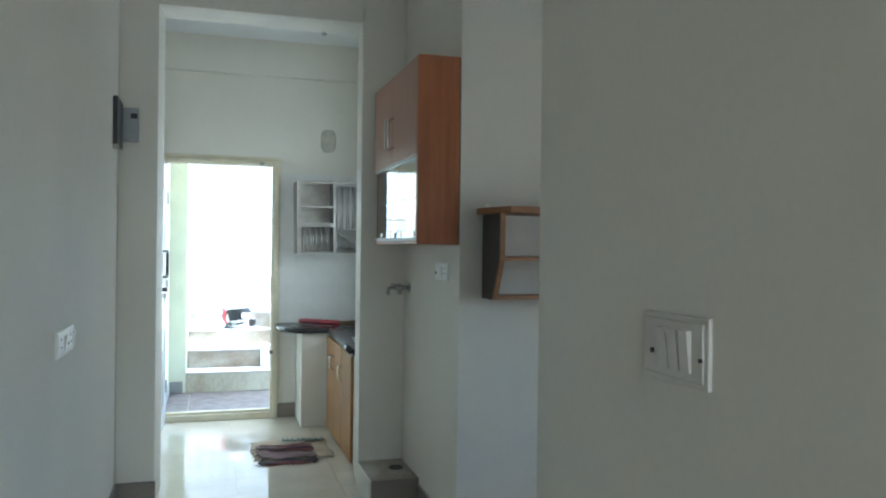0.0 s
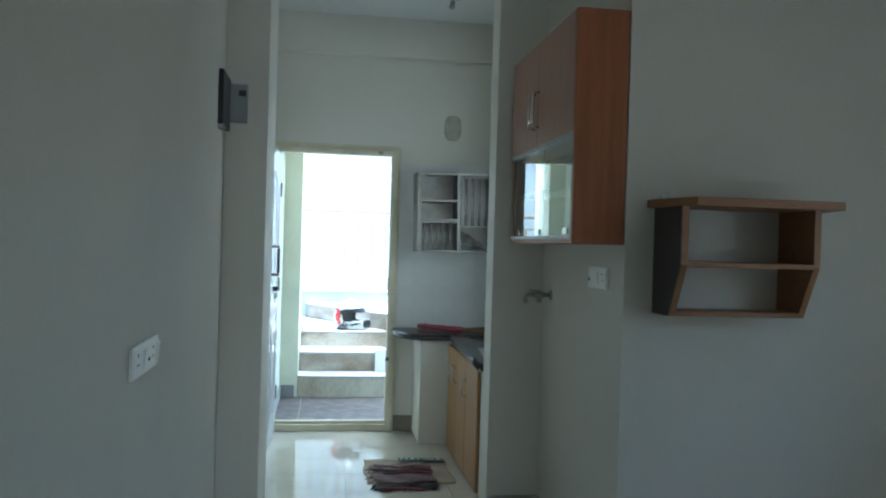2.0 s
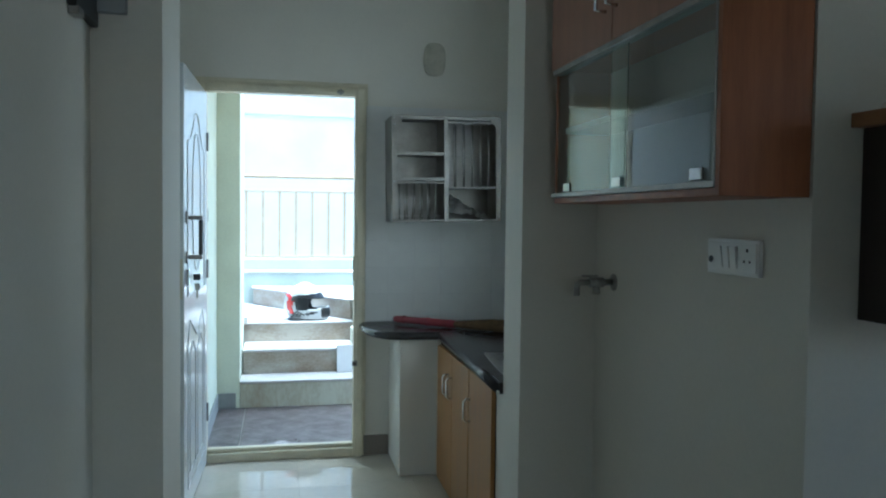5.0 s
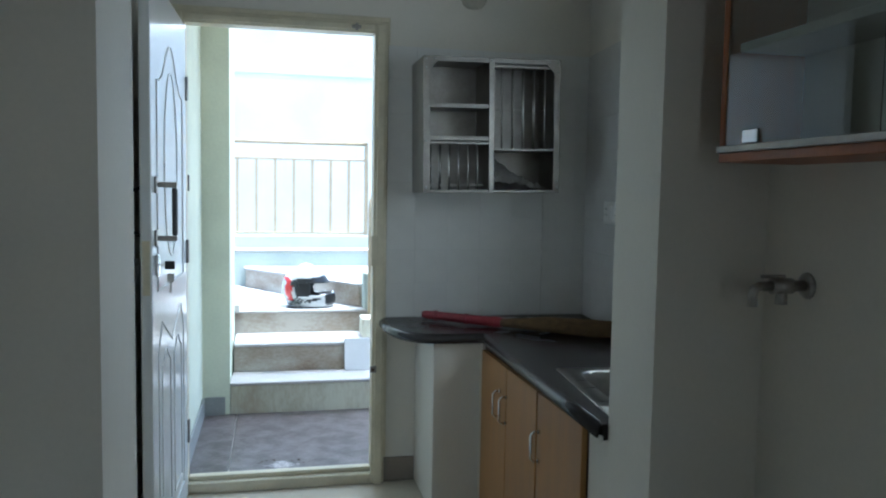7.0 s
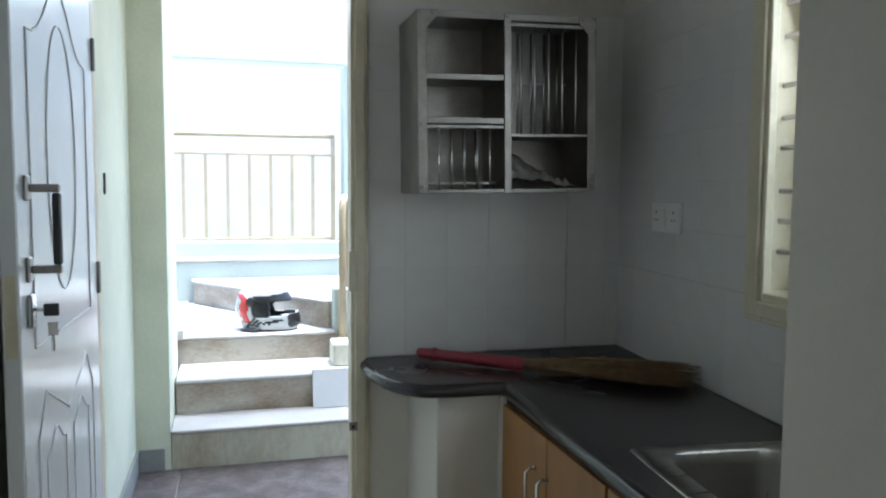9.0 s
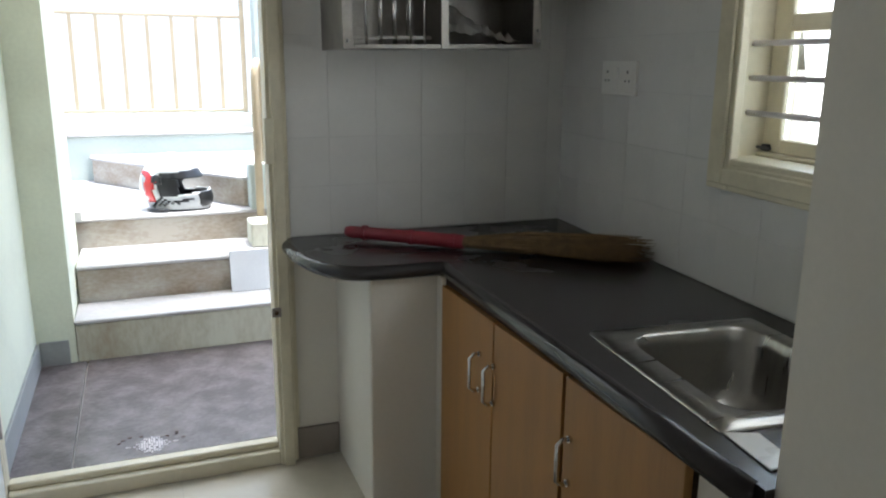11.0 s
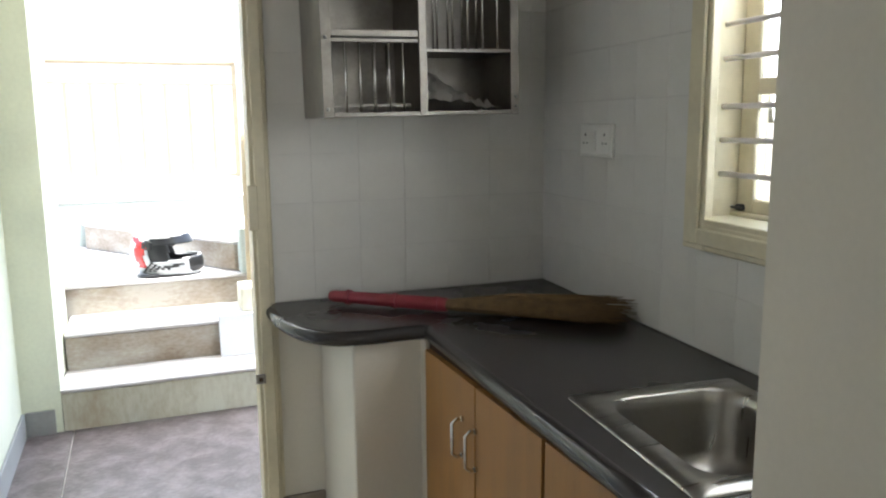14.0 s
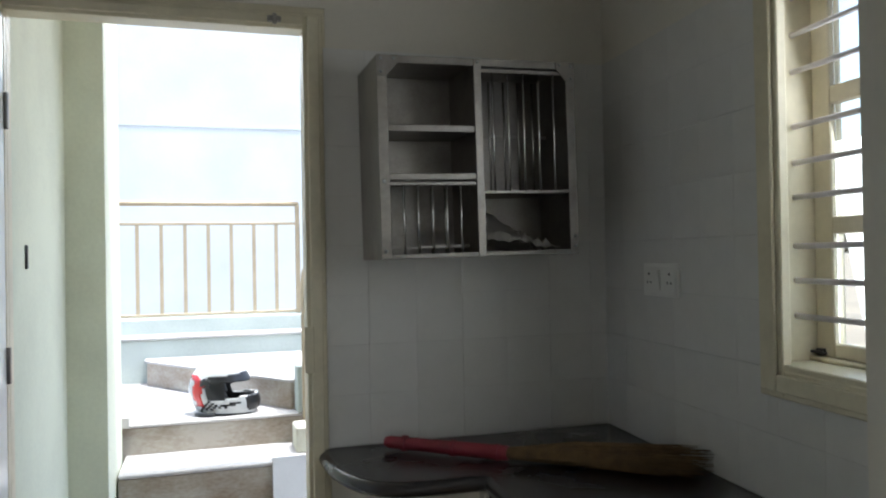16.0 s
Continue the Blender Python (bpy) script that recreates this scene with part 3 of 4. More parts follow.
def base_unit(y0, y1, doors, label):
    unit = thing("base_cabinet", (1.4, (y0 + y1) / 2, 0), label, "cabinet", "cabinets under the worktop")
    for name, row in (("side_panel", (1.172, 1.70, y0, y0 + 0.016, 0, 0.60)), ("side_panel", (1.172, 1.70, y1 - 0.016, y1, 0, 0.60)),
                      ("front_stile", (1.152, 1.172, y0, y0 + 0.016, 0, 0.738)), ("front_stile", (1.152, 1.172, y1 - 0.016, y1, 0, 0.738)),
                      ("bottom_panel", (1.152, 1.70, y0 + 0.016, y1 - 0.016, 0.06, 0.076)), ("back_panel", (1.69, 1.70, y0 + 0.016, y1 - 0.016, 0.076, 0.738)),
                      ("plinth", (1.17, 1.186, y0 + 0.016, y1 - 0.016, 0, 0.06)), ("front_rail", (1.152, 1.168, y0 + 0.016, y1 - 0.016, 0.715, 0.738))):
        part(name, boxes(row, bevel=0.001), EDGE, unit, "dark worn carcass board")
    for a, b, hy, hz in doors:
        d = part("door", boxes((1.132, 1.150, a, b, 0.012, 0.722), bevel=0.0015), BEECH, unit, "golden beech laminate door")
        h = part("handle", c_handle(hy, hz - 0.054, hz + 0.054, 1.132), CHROME, d, "satin steel bow handle", smooth=True)
        for z in (hz - 0.049, hz + 0.049):
            part("handle_foot", tube([(1.1325, hy, z), (1.126, hy, z)], 0.008, 10), CHROME, d)
    return unit


base_unit(5.275, 5.985, [(5.618, 5.965, 5.690, 0.567), (5.279, 5.612, 5.605, 0.565)], "two-door beech cabinet under the granite worktop")
base_unit(4.885, 5.272, [(4.889, 5.266, 5.238, 0.547)], "single-door beech cabinet with a dark worn edge")
solid("filler_strip", boxes((1.14, 1.156, 5.988, 6.028, 0.0, 0.74), bevel=0.002), PAINT, "narrow pale filler beside the cabinet", "trim", "structure")

# ---- broom ----
broom = thing("broom", (1.25, 6.1, 0.787), "soft grass broom with a red plastic grip lying on the worktop", "broom")
A, B, C = Vector((0.955, 6.36, 0.812)), Vector((1.255, 6.10, 0.810)), Vector((1.70, 5.80, 0.812))
part("grip", tube([A, A.lerp(B, 0.04), A.lerp(B, 0.5), A.lerp(B, 0.97), B], [0.015, 0.019, 0.021, 0.023, 0.021], 12), RED, broom, "dark red ribbed plastic grip", smooth=True)
for k in (0.15, 0.55, 0.9):
    p = A.lerp(B, k)
    part("binding", tube([p, p + (B - A).normalized() * 0.012], 0.0245, 12), RED, broom)
rng = random.Random(4)
grass = bmesh.new()
side = Vector(((C - B).y, -(C - B).x, 0)).normalized()
for i in range(760):
    s = rng.uniform(-1, 1)
    up = rng.uniform(-1, 1) * math.sqrt(max(0, 1 - s * s))
    ln = rng.uniform(0.72, 1.0) * (1 - 0.12 * abs(s))
    p0 = B - (C - B) * 0.02 + side * s * 0.016 + Vector((0, 0, up * 0.014))
    p1 = B.lerp(C, 0.5 * ln) + side * s * 0.062 + Vector((0, 0, up * 0.030 + 0.008))
    p2 = B.lerp(C, ln * 1.06) + side * s * rng.uniform(0.06, 0.13) + Vector((0, 0, up * 0.034 + 0.006))
    for p in (p1, p2):
        p.z = max(p.z, 0.788)
        p.x = min(p.x, 1.735)
    bm_tube(grass, [p0, p1, p2], [0.0022, 0.002, 0.0006], 3, caps=False)
tagged(part("bristles", grass, STRAW, broom, "dry brown grass bristles"), kind="stuff")

# ---- dish rack ----
rack = thing("dish_rack", (1.19, 6.45, 1.38), "steel wall dish rack with shelves and plate bars", "dish rack")
X0, X1, Y0, Y1, Z0, Z1, XM = 0.911, 1.531, 6.175, 6.447, 1.376, 1.962, 1.215


def strip_box(*rows):
    return boxes(*rows, bevel=0.0012)


part("side_panel", strip_box((X0, X0 + 0.004, Y0, Y1, Z0, Z1), (X0, X0 + 0.030, Y0 - 0.002, Y0 + 0.004, Z0, Z1)), DULL, rack)
part("side_panel", strip_box((X1 - 0.004, X1, Y0, Y1, Z0, Z1), (X1 - 0.028, X1, Y0 - 0.002, Y0 + 0.004, Z0, Z1)), DULL, rack)
part("top_panel", strip_box((X0 + 0.004, X1 - 0.004, Y0, Y1, Z1 - 0.004, Z1), (X0 + 0.03, X1 - 0.028, Y0 - 0.001, Y0 + 0.004, Z1 - 0.022, Z1)), DULL, rack)
part("bottom_panel", strip_box((X0 + 0.004, X1 - 0.004, Y0, Y1, Z0 + 0.001, Z0 + 0.005), (X0 + 0.03, X1 - 0.028, Y0 - 0.001, Y0 + 0.004, Z0 + 0.001, Z0 + 0.014)), DULL, rack)
part("back_sheet", strip_box((X0 + 0.004, X1 - 0.004, Y1 - 0.004, Y1 - 0.001, Z0 + 0.005, Z1 - 0.004)), DULL, rack, "thin dull back sheet")
part("divider", strip_box((XM - 0.012, XM + 0.012, Y0 - 0.006, Y0 + 0.002, Z0, Z1), (XM - 0.001, XM + 0.001, Y0 + 0.002, Y1 - 0.004, Z0 + 0.005, Z1 - 0.004)), DULL, rack)
for z in (1.755, 1.615):
    part("shelf", strip_box((X0 + 0.03, XM - 0.012, Y0, Y0 + 0.005, z - 0.011, z + 0.008), (X0 + 0.004, XM - 0.001, Y0 + 0.005, Y1 - 0.004, z, z + 0.003)), DULL, rack)
part("bar_rail", strip_box((X0 + 0.03, XM - 0.012, Y0, Y0 + 0.006, 1.588, 1.599)), DULL, rack)
part("shelf", strip_box((XM + 0.012, X1 - 0.028, Y0, Y0 + 0.005, 1.562, 1.572), (XM + 0.002, X1 - 0.004, Y0 + 0.005, Y1 - 0.004, 1.566, 1.569)), DULL, rack)
part("bar_rail", strip_box((XM + 0.012, X1 - 0.028, Y0, Y0 + 0.006, 1.922, 1.934)), DULL, rack)
part("back_rail", strip_box((XM + 0.012, X1 - 0.02, Y1 - 0.10, Y1 - 0.094, 1.752, 1.762)), DULL, rack)
part("back_rail", strip_box((X0 + 0.012, XM - 0.02, Y0 + 0.06, Y0 + 0.066, 1.405, 1.415)), DULL, rack)
for i in range(5):
    x = 0.980 + 0.0435 * i
    part("plate_bar", tube([(x, Y0 + 0.003, 1.385), (x, Y0 + 0.003, 1.592)], 0.0035, 6), CHROME, rack, smooth=True)
    part("plate_bar", tube([(x - 0.01, Y0 + 0.13, 1.385), (x - 0.01, Y0 + 0.13, 1.592)], 0.0035, 6), CHROME, rack, smooth=True)
for i in range(5):
    x = 1.263 + 0.0495 * i
    part("plate_bar", tube([(x, Y0 + 0.003, 1.568), (x, Y0 + 0.003, 1.926)], 0.0035, 6), CHROME, rack, smooth=True)
    part("plate_bar", tube([(x - 0.01, Y0 + 0.14, 1.568), (x - 0.01, Y0 + 0.14, 1.926)], 0.0032, 6), CHROME, rack, smooth=True)
for sx, x in ((1, X0), (-1, X1)):
    o = [(x, Z1), (x + sx * 0.062, Z1), (x + sx * 0.062, Z1 - 0.022), (x + sx * 0.028, Z1 - 0.06), (x, Z1 - 0.06)]
    part("corner_plate", bm_loft(bmesh.new(), [[(a, Y0 - 0.006, b) for a, b in o], [(a, Y0 - 0.002, b) for a, b in o]]), DULL, rack)
for x, z in ((X0 + 0.012, Z1 - 0.012), (X0 + 0.05, Z1 - 0.01), (X0 + 0.012, Z1 - 0.05), (X1 - 0.012, Z1 - 0.012), (X1 - 0.05, Z1 - 0.01), (X1 - 0.012, Z1 - 0.05), (XM, Z1 - 0.012),
             (X0 + 0.012, 1.60), (X0 + 0.012, 1.40), (X1 - 0.012, 1.43), (X1 - 0.012, 1.40)):
    part("rivet", tube([(x, Y0 - 0.012, z), (x, Y0 - 0.004, z)], [0.003, 0.0055], 8), GREYP, rack)

rack.rotation_euler.y = radians(-0.9)

rng = random.Random(7)
paper = bmesh.new()
nx, ny = 14, 10
grid = [[paper.verts.new((XM + 0.022 + 0.245 * i / nx, Y0 + 0.02 + 0.20 * j / ny,
                          1.388 + 0.15 * (1 - i / nx) ** 0.8 * (0.25 + 0.75 * j / ny) + 0.022 * abs(noise.noise(Vector((i * 0.45, j * 0.6, 2)))) * 2)) for j in range(ny + 1)] for i in range(nx + 1)]
for i in range(nx):
    for j in range(ny):
        paper.faces.new((grid[i][j], grid[i + 1][j], grid[i + 1][j + 1], grid[i][j + 1]))
bmesh.ops.solidify(paper, geom=paper.faces[:], thickness=0.002)
solid("crumpled_paper", paper, PAPER, "crumpled grey paper stuffed into the dish rack", "paper")

# ---- wall cabinet over the wash alcove ----
cab = thing("wall_cabinet", (1.27, 3.83, 1.448), "tall wall cabinet with wooden doors above sliding glass", "cabinet")
CX0, CX1, CY0, CY1, CZ0, CZ1 = 1.178, 1.368, 3.335, 4.33, 1.448, 2.335
part("side_panel", boxes((1.162, CX1, CY0, CY0 + 0.018, CZ0, CZ1), bevel=0.0015), BROWN, cab, "orange-brown laminate side")
part("side_panel", boxes((CX0, CX1, CY1 - 0.018, CY1, CZ0, CZ1), bevel=0.0015), BROWN, cab)
part("top_panel", boxes((CX0, CX1, CY0 + 0.018, CY1 - 0.018, CZ1 - 0.018, CZ1), bevel=0.0015), BROWN, cab)
part("bottom_panel", boxes((CX0 - 0.008, CX1, CY0 + 0.018, CY1 - 0.018, CZ0, CZ0 + 0.018), bevel=0.0015), BROWN, cab)
part("back_panel", boxes((CX1 - 0.008, CX1 - 0.001, CY0 + 0.018, CY1 - 0.018, CZ0 + 0.018, CZ1 - 0.018)), INSIDE, cab, "pale back panel")
part("shelf", boxes((CX0 + 0.03, CX1 - 0.008, CY0 + 0.018, CY1 - 0.018, 1.672, 1.69), bevel=0.0015), INSIDE, cab, "white inner shelf")
part("middle_panel", boxes((CX0 + 0.003, CX1 - 0.008, CY0 + 0.018, CY1 - 0.018, 1.872, 1.89)), BROWN, cab)
for a, b, hy in ((3.338, 3.862, 3.895 - 0.06), (3.866, 4.328, 3.905)):
    d = part("door", boxes((1.160, 1.177, max(a, 3.3555), b, 1.872, CZ1 - 0.002), bevel=0.0015), PINKW, cab, "rosy beech laminate door")
    part("handle", tube([(1.16, hy, 1.955), (1.13, hy, 1.957), (1.13, hy, 2.107), (1.16, hy, 2.109)], 0.0055, 8), CHROME, d, "satin steel bow handle", smooth=True)
part("glass_track", boxes((1.160, CX0 + 0.022, CY0 + 0.019, CY1 - 0.018, CZ0 + 0.0185, CZ0 + 0.032), bevel=0.001), DULL, cab)
part("glass_track", boxes((1.160, CX0 + 0.022, CY0 + 0.019, CY1 - 0.018, 1.855, 1.8705), bevel=0.001), DULL, cab)
part("track_cap", boxes((1.161, 1.172, CY0 + 0.0185, CY0 + 0.026, CZ0 + 0.033, 1.854)), DULL, cab)
for x, a, b, g in ((1.168, 3.362, 3.88, 3.43), (1.180, 3.80, 4.311, 4.22)):
    gl = part("sliding_glass", boxes((x, x + 0.004, a, b, CZ0 + 0.032, 1.856)), SMOKE, cab, "clear sliding glass pane")
    part("finger_pull", boxes((x - 0.006, x, g - 0.025, g + 0.025, CZ0 + 0.034, CZ0 + 0.062), bevel=0.002), CHROME, gl)
part("finger_pull", boxes((1.160, 1.167, 3.80, 3.85, CZ0 + 0.034, CZ0 + 0.062), bevel=0.002), CHROME, cab)

# ---- wash alcove ----
ledge = thing("wash_ledge", (1.23, 4.23, 0), "low cement wash ledge with a floor drain", "ledge", kind="structure")
part("block", boxes((1.10, 1.37, 4.03, 4.43, 0, 0.15), bevel=0.004), CEMENT, ledge, "grey cement top")
part("front_tile", boxes((1.10, 1.37, 4.019, 4.03, 0, 0.148), bevel=0.002), SKIRT, ledge, "taupe tile front")
part("side_tile", boxes((1.089, 1.10, 4.019, 4.43, 0, 0.148), bevel=0.002), PAINT, ledge)
part("drain", bm_loft(bmesh.new(), [[(1.29 + r * math.cos(a), 4.24 + r * math.sin(a), z) for a in (math.tau * k / 20 for k in range(20))] for r, z in ((0.042, 0.150), (0.042, 0.154), (0.03, 0.1545), (0.028, 0.151))]), DARKP, ledge, "round dark floor drain")
tap = thing("water_tap", (1.37, 4.285, 1.19), "chrome wall tap over the wash ledge", "tap")
part("flange", tube([(1.37, 4.285, 1.195), (1.366, 4.285, 1.195), (1.360, 4.285, 1.195)], [0.034, 0.032, 0.018], 16), TAPM, tap, smooth=True)
part("body", tube([(1.362, 4.285, 1.195), (1.33, 4.285, 1.195), (1.325, 4.285, 1.195), (1.27, 4.285, 1.195)], [0.014, 0.014, 0.020, 0.020], 12), TAPM, tap, smooth=True)
part("spout", tube([(1.275, 4.285, 1.195), (1.235, 4.285, 1.195), (1.222, 4.285, 1.188), (1.218, 4.285, 1.172), (1.218, 4.285, 1.145)], [0.012, 0.012, 0.012, 0.012, 0.013], 12), TAPM, tap, smooth=True)
part("valve_stem", tube([(1.298, 4.285, 1.19), (1.298, 4.285, 1.15)], [0.012, 0.016], 10), TAPM, tap, smooth=True)
part("lever", boxes((1.235, 1.305, 4.277, 4.2858, 1.216, 1.224), bevel=0.003), TAPM, tap)

tap.scale = (0.84, 0.84, 0.84)


def plate(m, w, h, items, label, depth=0.010, mat=None):
    """A switch plate: its face looks along its own -y; items are (kind, u, width)."""
    p = thing("switch_plate", m, label, "switch", "switch plates")
    q = lambda name, bm, mat, lab="": part(name, bm, mat, p, lab, local=True)
    q("base", boxes((-w / 2, w / 2, -depth, 0, -h / 2, h / 2), bevel=0.003, seg=2), mat or PLASTIC)
    q("rim", boxes((-w / 2 + 0.008, w / 2 - 0.008, -depth - 0.003, -depth, -h / 2 + 0.008, h / 2 - 0.008), bevel=0.0015), mat or PLASTIC)
    f = -depth - 0.003
    for kind, u, s in items:
        if kind == "switch":
            b = bmesh.new()
            hh = h * 0.30
            bm_loft(b, [[(u - s, f, -hh), (u + s, f, -hh), (u + s, f - 0.003, -hh), (u - s, f - 0.003, -hh)],
                        [(u - s, f, hh), (u + s, f, hh), (u + s, f - 0.009, hh), (u - s, f - 0.009, hh)]])
            q("rocker", b, mat or PLASTIC)
        elif kind == "socket":
            for du, dz, r in ((0, 0.018, 0.0045), (-0.011, -0.008, 0.0035), (0.011, -0.008, 0.0035)):
                q("pin_hole", tube([(u + du, f - 0.0006, dz), (u + du, f + 0.001, dz)], r, 8), BLACK)
        elif kind == "dot":
            q("indicator", tube([(u, f - 0.003, -0.008), (u, f, -0.008)], s, 10), DARKP, "small dark indicator")
    return p


plate(pose(-0.25, 2.83, 1.087, 0, 0, 90), 0.31, 0.088, [("socket", -0.105, 0), ("switch", -0.03, 0.02), ("dot", 0.02, 0.005), ("socket", 0.075, 0), ("switch", 0.125, 0.014)], "white plastic switch and socket plate on the passage wall")
plate(pose(0.873, 0.782, 1.297, 0, 0, -90), 0.158, 0.096, [("dot", -0.048, 0.004), ("switch", -0.018, 0.0105), ("switch", 0.009, 0.0105), ("switch", 0.035, 0.0105), ("dot", 0.068, 0.003)], "dull white plastic switch plate on the corridor wall", 0.007, TONED)
plate(pose(1.37, 3.597, 1.312, 0, 0, -90), 0.215, 0.085, [("dot", -0.085, 0.008), ("switch", -0.045, 0.012), ("switch", -0.015, 0.012), ("switch", 0.015, 0.012), ("socket", 0.065, 0)], "white plastic switch and socket plate below the wall cabinet")
plate(SKEW @ pose(1.753, 6.043, 1.297, 0, 0, -90), 0.205, 0.1, [("socket", -0.062, 0), ("switch", -0.003, 0.013), ("socket", 0.06, 0)], "white plastic double socket plate on the tiled wall")
plate(pose(-0.25, 6.02, 1.045, 0, 0, 90), 0.15, 0.1, [("switch", -0.03, 0.014), ("switch", 0.03, 0.014)], "white plastic switch plate behind the door leaf")

bell = thing("door_chime", (-0.2, 4.43, 1.99), "grey wall chime box with a dark bracket by the passage corner", "chime")
part("box", boxes((-0.228, -0.143, 4.405, 4.43, 1.992, 2.178), bevel=0.004), GREYP, bell)
part("speaker_slot", boxes((-0.185, -0.150, 4.402, 4.405, 2.120, 2.148), bevel=0.001), DARKP, bell)
part("bracket", boxes((-0.25, -0.226, 4.17, 4.43, 1.95, 2.20), bevel=0.004), DARKP, bell, "dark bracket plate")
part("bracket_foot", boxes((-0.25, -0.222, 4.18, 4.24, 1.93, 1.955), bevel=0.003), DULL, bell)

patch = bmesh.new()
bm_loft(patch, [[(1.19 + 0.066 * s * math.copysign(abs(math.cos(a)) ** 0.7, math.cos(a)), y, 2.325 + 0.098 * s * math.copysign(abs(math.sin(a)) ** 0.7, math.sin(a))) for a in (math.tau * k / 28 for k in range(28))] for s, y in ((1, 6.45), (1, 6.444), (0.9, 6.440), (0.3, 6.440))])
solid("lamp_base", patch, PATCH, "oval grey-cream lamp base on the plain wall", "plate")
lamp = thing("bulb_holder", (1.07, 5.84, TOP), "small white bulb holder on the kitchen ceiling", "lamp holder")
part("rose", tube([(1.07, 5.84, TOP), (1.07, 5.84, TOP - 0.02), (1.07, 5.84, TOP - 0.024)], [0.04, 0.038, 0.02], 16), PLASTIC, lamp, smooth=True)
part("socket", tube([(1.07, 5.84, TOP - 0.02), (1.06, 5.82, TOP - 0.07)], [0.016, 0.02], 12), GREYP, lamp, smooth=True)

# ---- wooden wall shelf ----
sh = thing("wall_shelf", (1.83, 3.33, 1.195), "honey wood wall shelf with a shade-darkened side and two tiers", "shelf")
part("top_board", prism([(1.453, 3.33), (1.458, 3.25), (1.515, 3.045), (2.075, 3.045), (2.128, 3.25), (2.13, 3.33)], 1.592, 1.622, 0.002, 1), SHELFW, sh)


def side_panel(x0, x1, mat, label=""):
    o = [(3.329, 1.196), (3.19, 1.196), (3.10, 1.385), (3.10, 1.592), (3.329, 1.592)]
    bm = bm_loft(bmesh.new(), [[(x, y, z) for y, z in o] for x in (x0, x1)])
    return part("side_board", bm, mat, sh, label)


# thin near-black skin paints the shade on the honey wood's outer side
side_panel(1.484, 1.488, SHADEW, "outer side with shade painted into its colour")
side_panel(1.488, 1.512, SHELFW)
side_panel(1.995, 2.019, SHELFW)
part("middle_board", boxes((1.512, 1.995, 3.10, 3.329, 1.378, 1.396), bevel=0.0015), SHELFW, sh)
part("bottom_board", boxes((1.512, 1.995, 3.185, 3.329, 1.196, 1.214), bevel=0.0015), SHELFW, sh)
solid("ball_knob", tube([(1.487, 3.27, 1.622), (1.487, 3.27, 1.627), (1.487, 3.27, 1.637), (1.487, 3.27, 1.641)], [0.008, 0.012, 0.010, 0.003], 10), PLASTIC, "tiny white knob lying on the shelf", "knob", smooth=True)

# ---- sack and rag on the floor ----


def cloth(outline_fn, nx, ny, z0, amp, seed, thick=0.004):
    """A rumpled sheet with an underside and a closed rim."""
    bm = bmesh.new()
    top, low = [], []
    for i in range(nx + 1):
        a, b = [], []
        for j in range(ny + 1):
            x, y = outline_fn(i / nx, j / ny)
            h = abs(noise.noise(Vector((x * 7, y * 16, seed)))) * amp + abs(noise.noise(Vector((x * 22, y * 40, seed + 3)))) * amp * 0.3
            a.append(bm.verts.new((x, y, z0 + h)))
            b.append(bm.verts.new((x, y, z0 + h - thick)))
        top.append(a)
        low.append(b)
    for i in range(nx):
        for j in range(ny):
            bm.faces.new((top[i][j], top[i + 1][j], top[i + 1][j + 1], top[i][j + 1]))
            bm.faces.new((low[i][j], low[i][j + 1], low[i + 1][j + 1], low[i + 1][j]))
    rim = [(i, 0) for i in range(nx)] + [(nx, j) for j in range(ny)] + [(i, ny) for i in range(nx, 0, -1)] + [(0, j) for j in range(ny, 0, -1)]
    for (i, j), (k, m) in zip(rim, rim[1:] + rim[:1]):
        bm.faces.new((top[i][j], low[i][j], low[k][m], top[k][m]))
    return bm


sack = thing("printed_sack", (0.8, 5.4, 0), "flattened beige sack with a teal printed band on the floor", "sack")


def sack_edge(u, v):
    x = 0.53 + 0.53 * u + 0.01 * math.sin(v * 9)
    y = 5.12 + v * (0.505 + (0.03 if u > 0.45 else -0.01) + 0.025 * math.sin(u * 5)) - 0.02 * u
    return x, y


part("cloth", cloth(sack_edge, 44, 40, 0.004, 0.010, 1.0), SACK, sack, smooth=True)
part("turned_flap", cloth(lambda u, v: (0.66 + 0.26 * u, 5.455 + 0.055 * u + 0.030 * v * (0.4 + u)), 20, 6, 0.011, 0.016, 31.0, 0.002), SACK, sack, "creased turned-over flap", smooth=True)
ang = -5.5
band = pose(0.905, 5.568, 0.0175, 0, 0, ang)
bm = boxes((-0.148, 0.148, -0.036, 0.036, -0.001, 0.0))
bm.transform(band)
part("teal_band", bm, TEAL, sack, "dark teal printed band")
font = bpy.data.curves.new("letters", "FONT")
font.body, font.size, font.align_x, font.align_y, font.extrude, font.offset, font.space_character = "MALWA", 0.074, "CENTER", "CENTER", 0.0006, 0.0, 1.06
ft = new("letters", font)
me = bpy.data.meshes.new_from_object(ft.evaluated_get(bpy.context.evaluated_depsgraph_get()))
bpy.data.objects.remove(ft)
me.transform(band @ Matrix.Translation((0, 0, 0.0012)) @ Matrix.Diagonal((1.02, 0.95, 1, 1)))
me.materials.clear()
me.materials.append(PRINT)
part("lettering", me, PRINT, sack, "pale printed letters")

rag = thing("floor_rag", (0.78, 5.25, 0.012), "rumpled mauve striped rag with frayed red edge on the sack", "rag")


def rag_edge(x0, x1, y0, y1, s):
    return lambda u, v: (x0 + (x1 - x0) * u + 0.012 * math.sin(v * 11 + s), y0 + (y1 - y0) * v + 0.014 * math.sin(u * 9 + s))


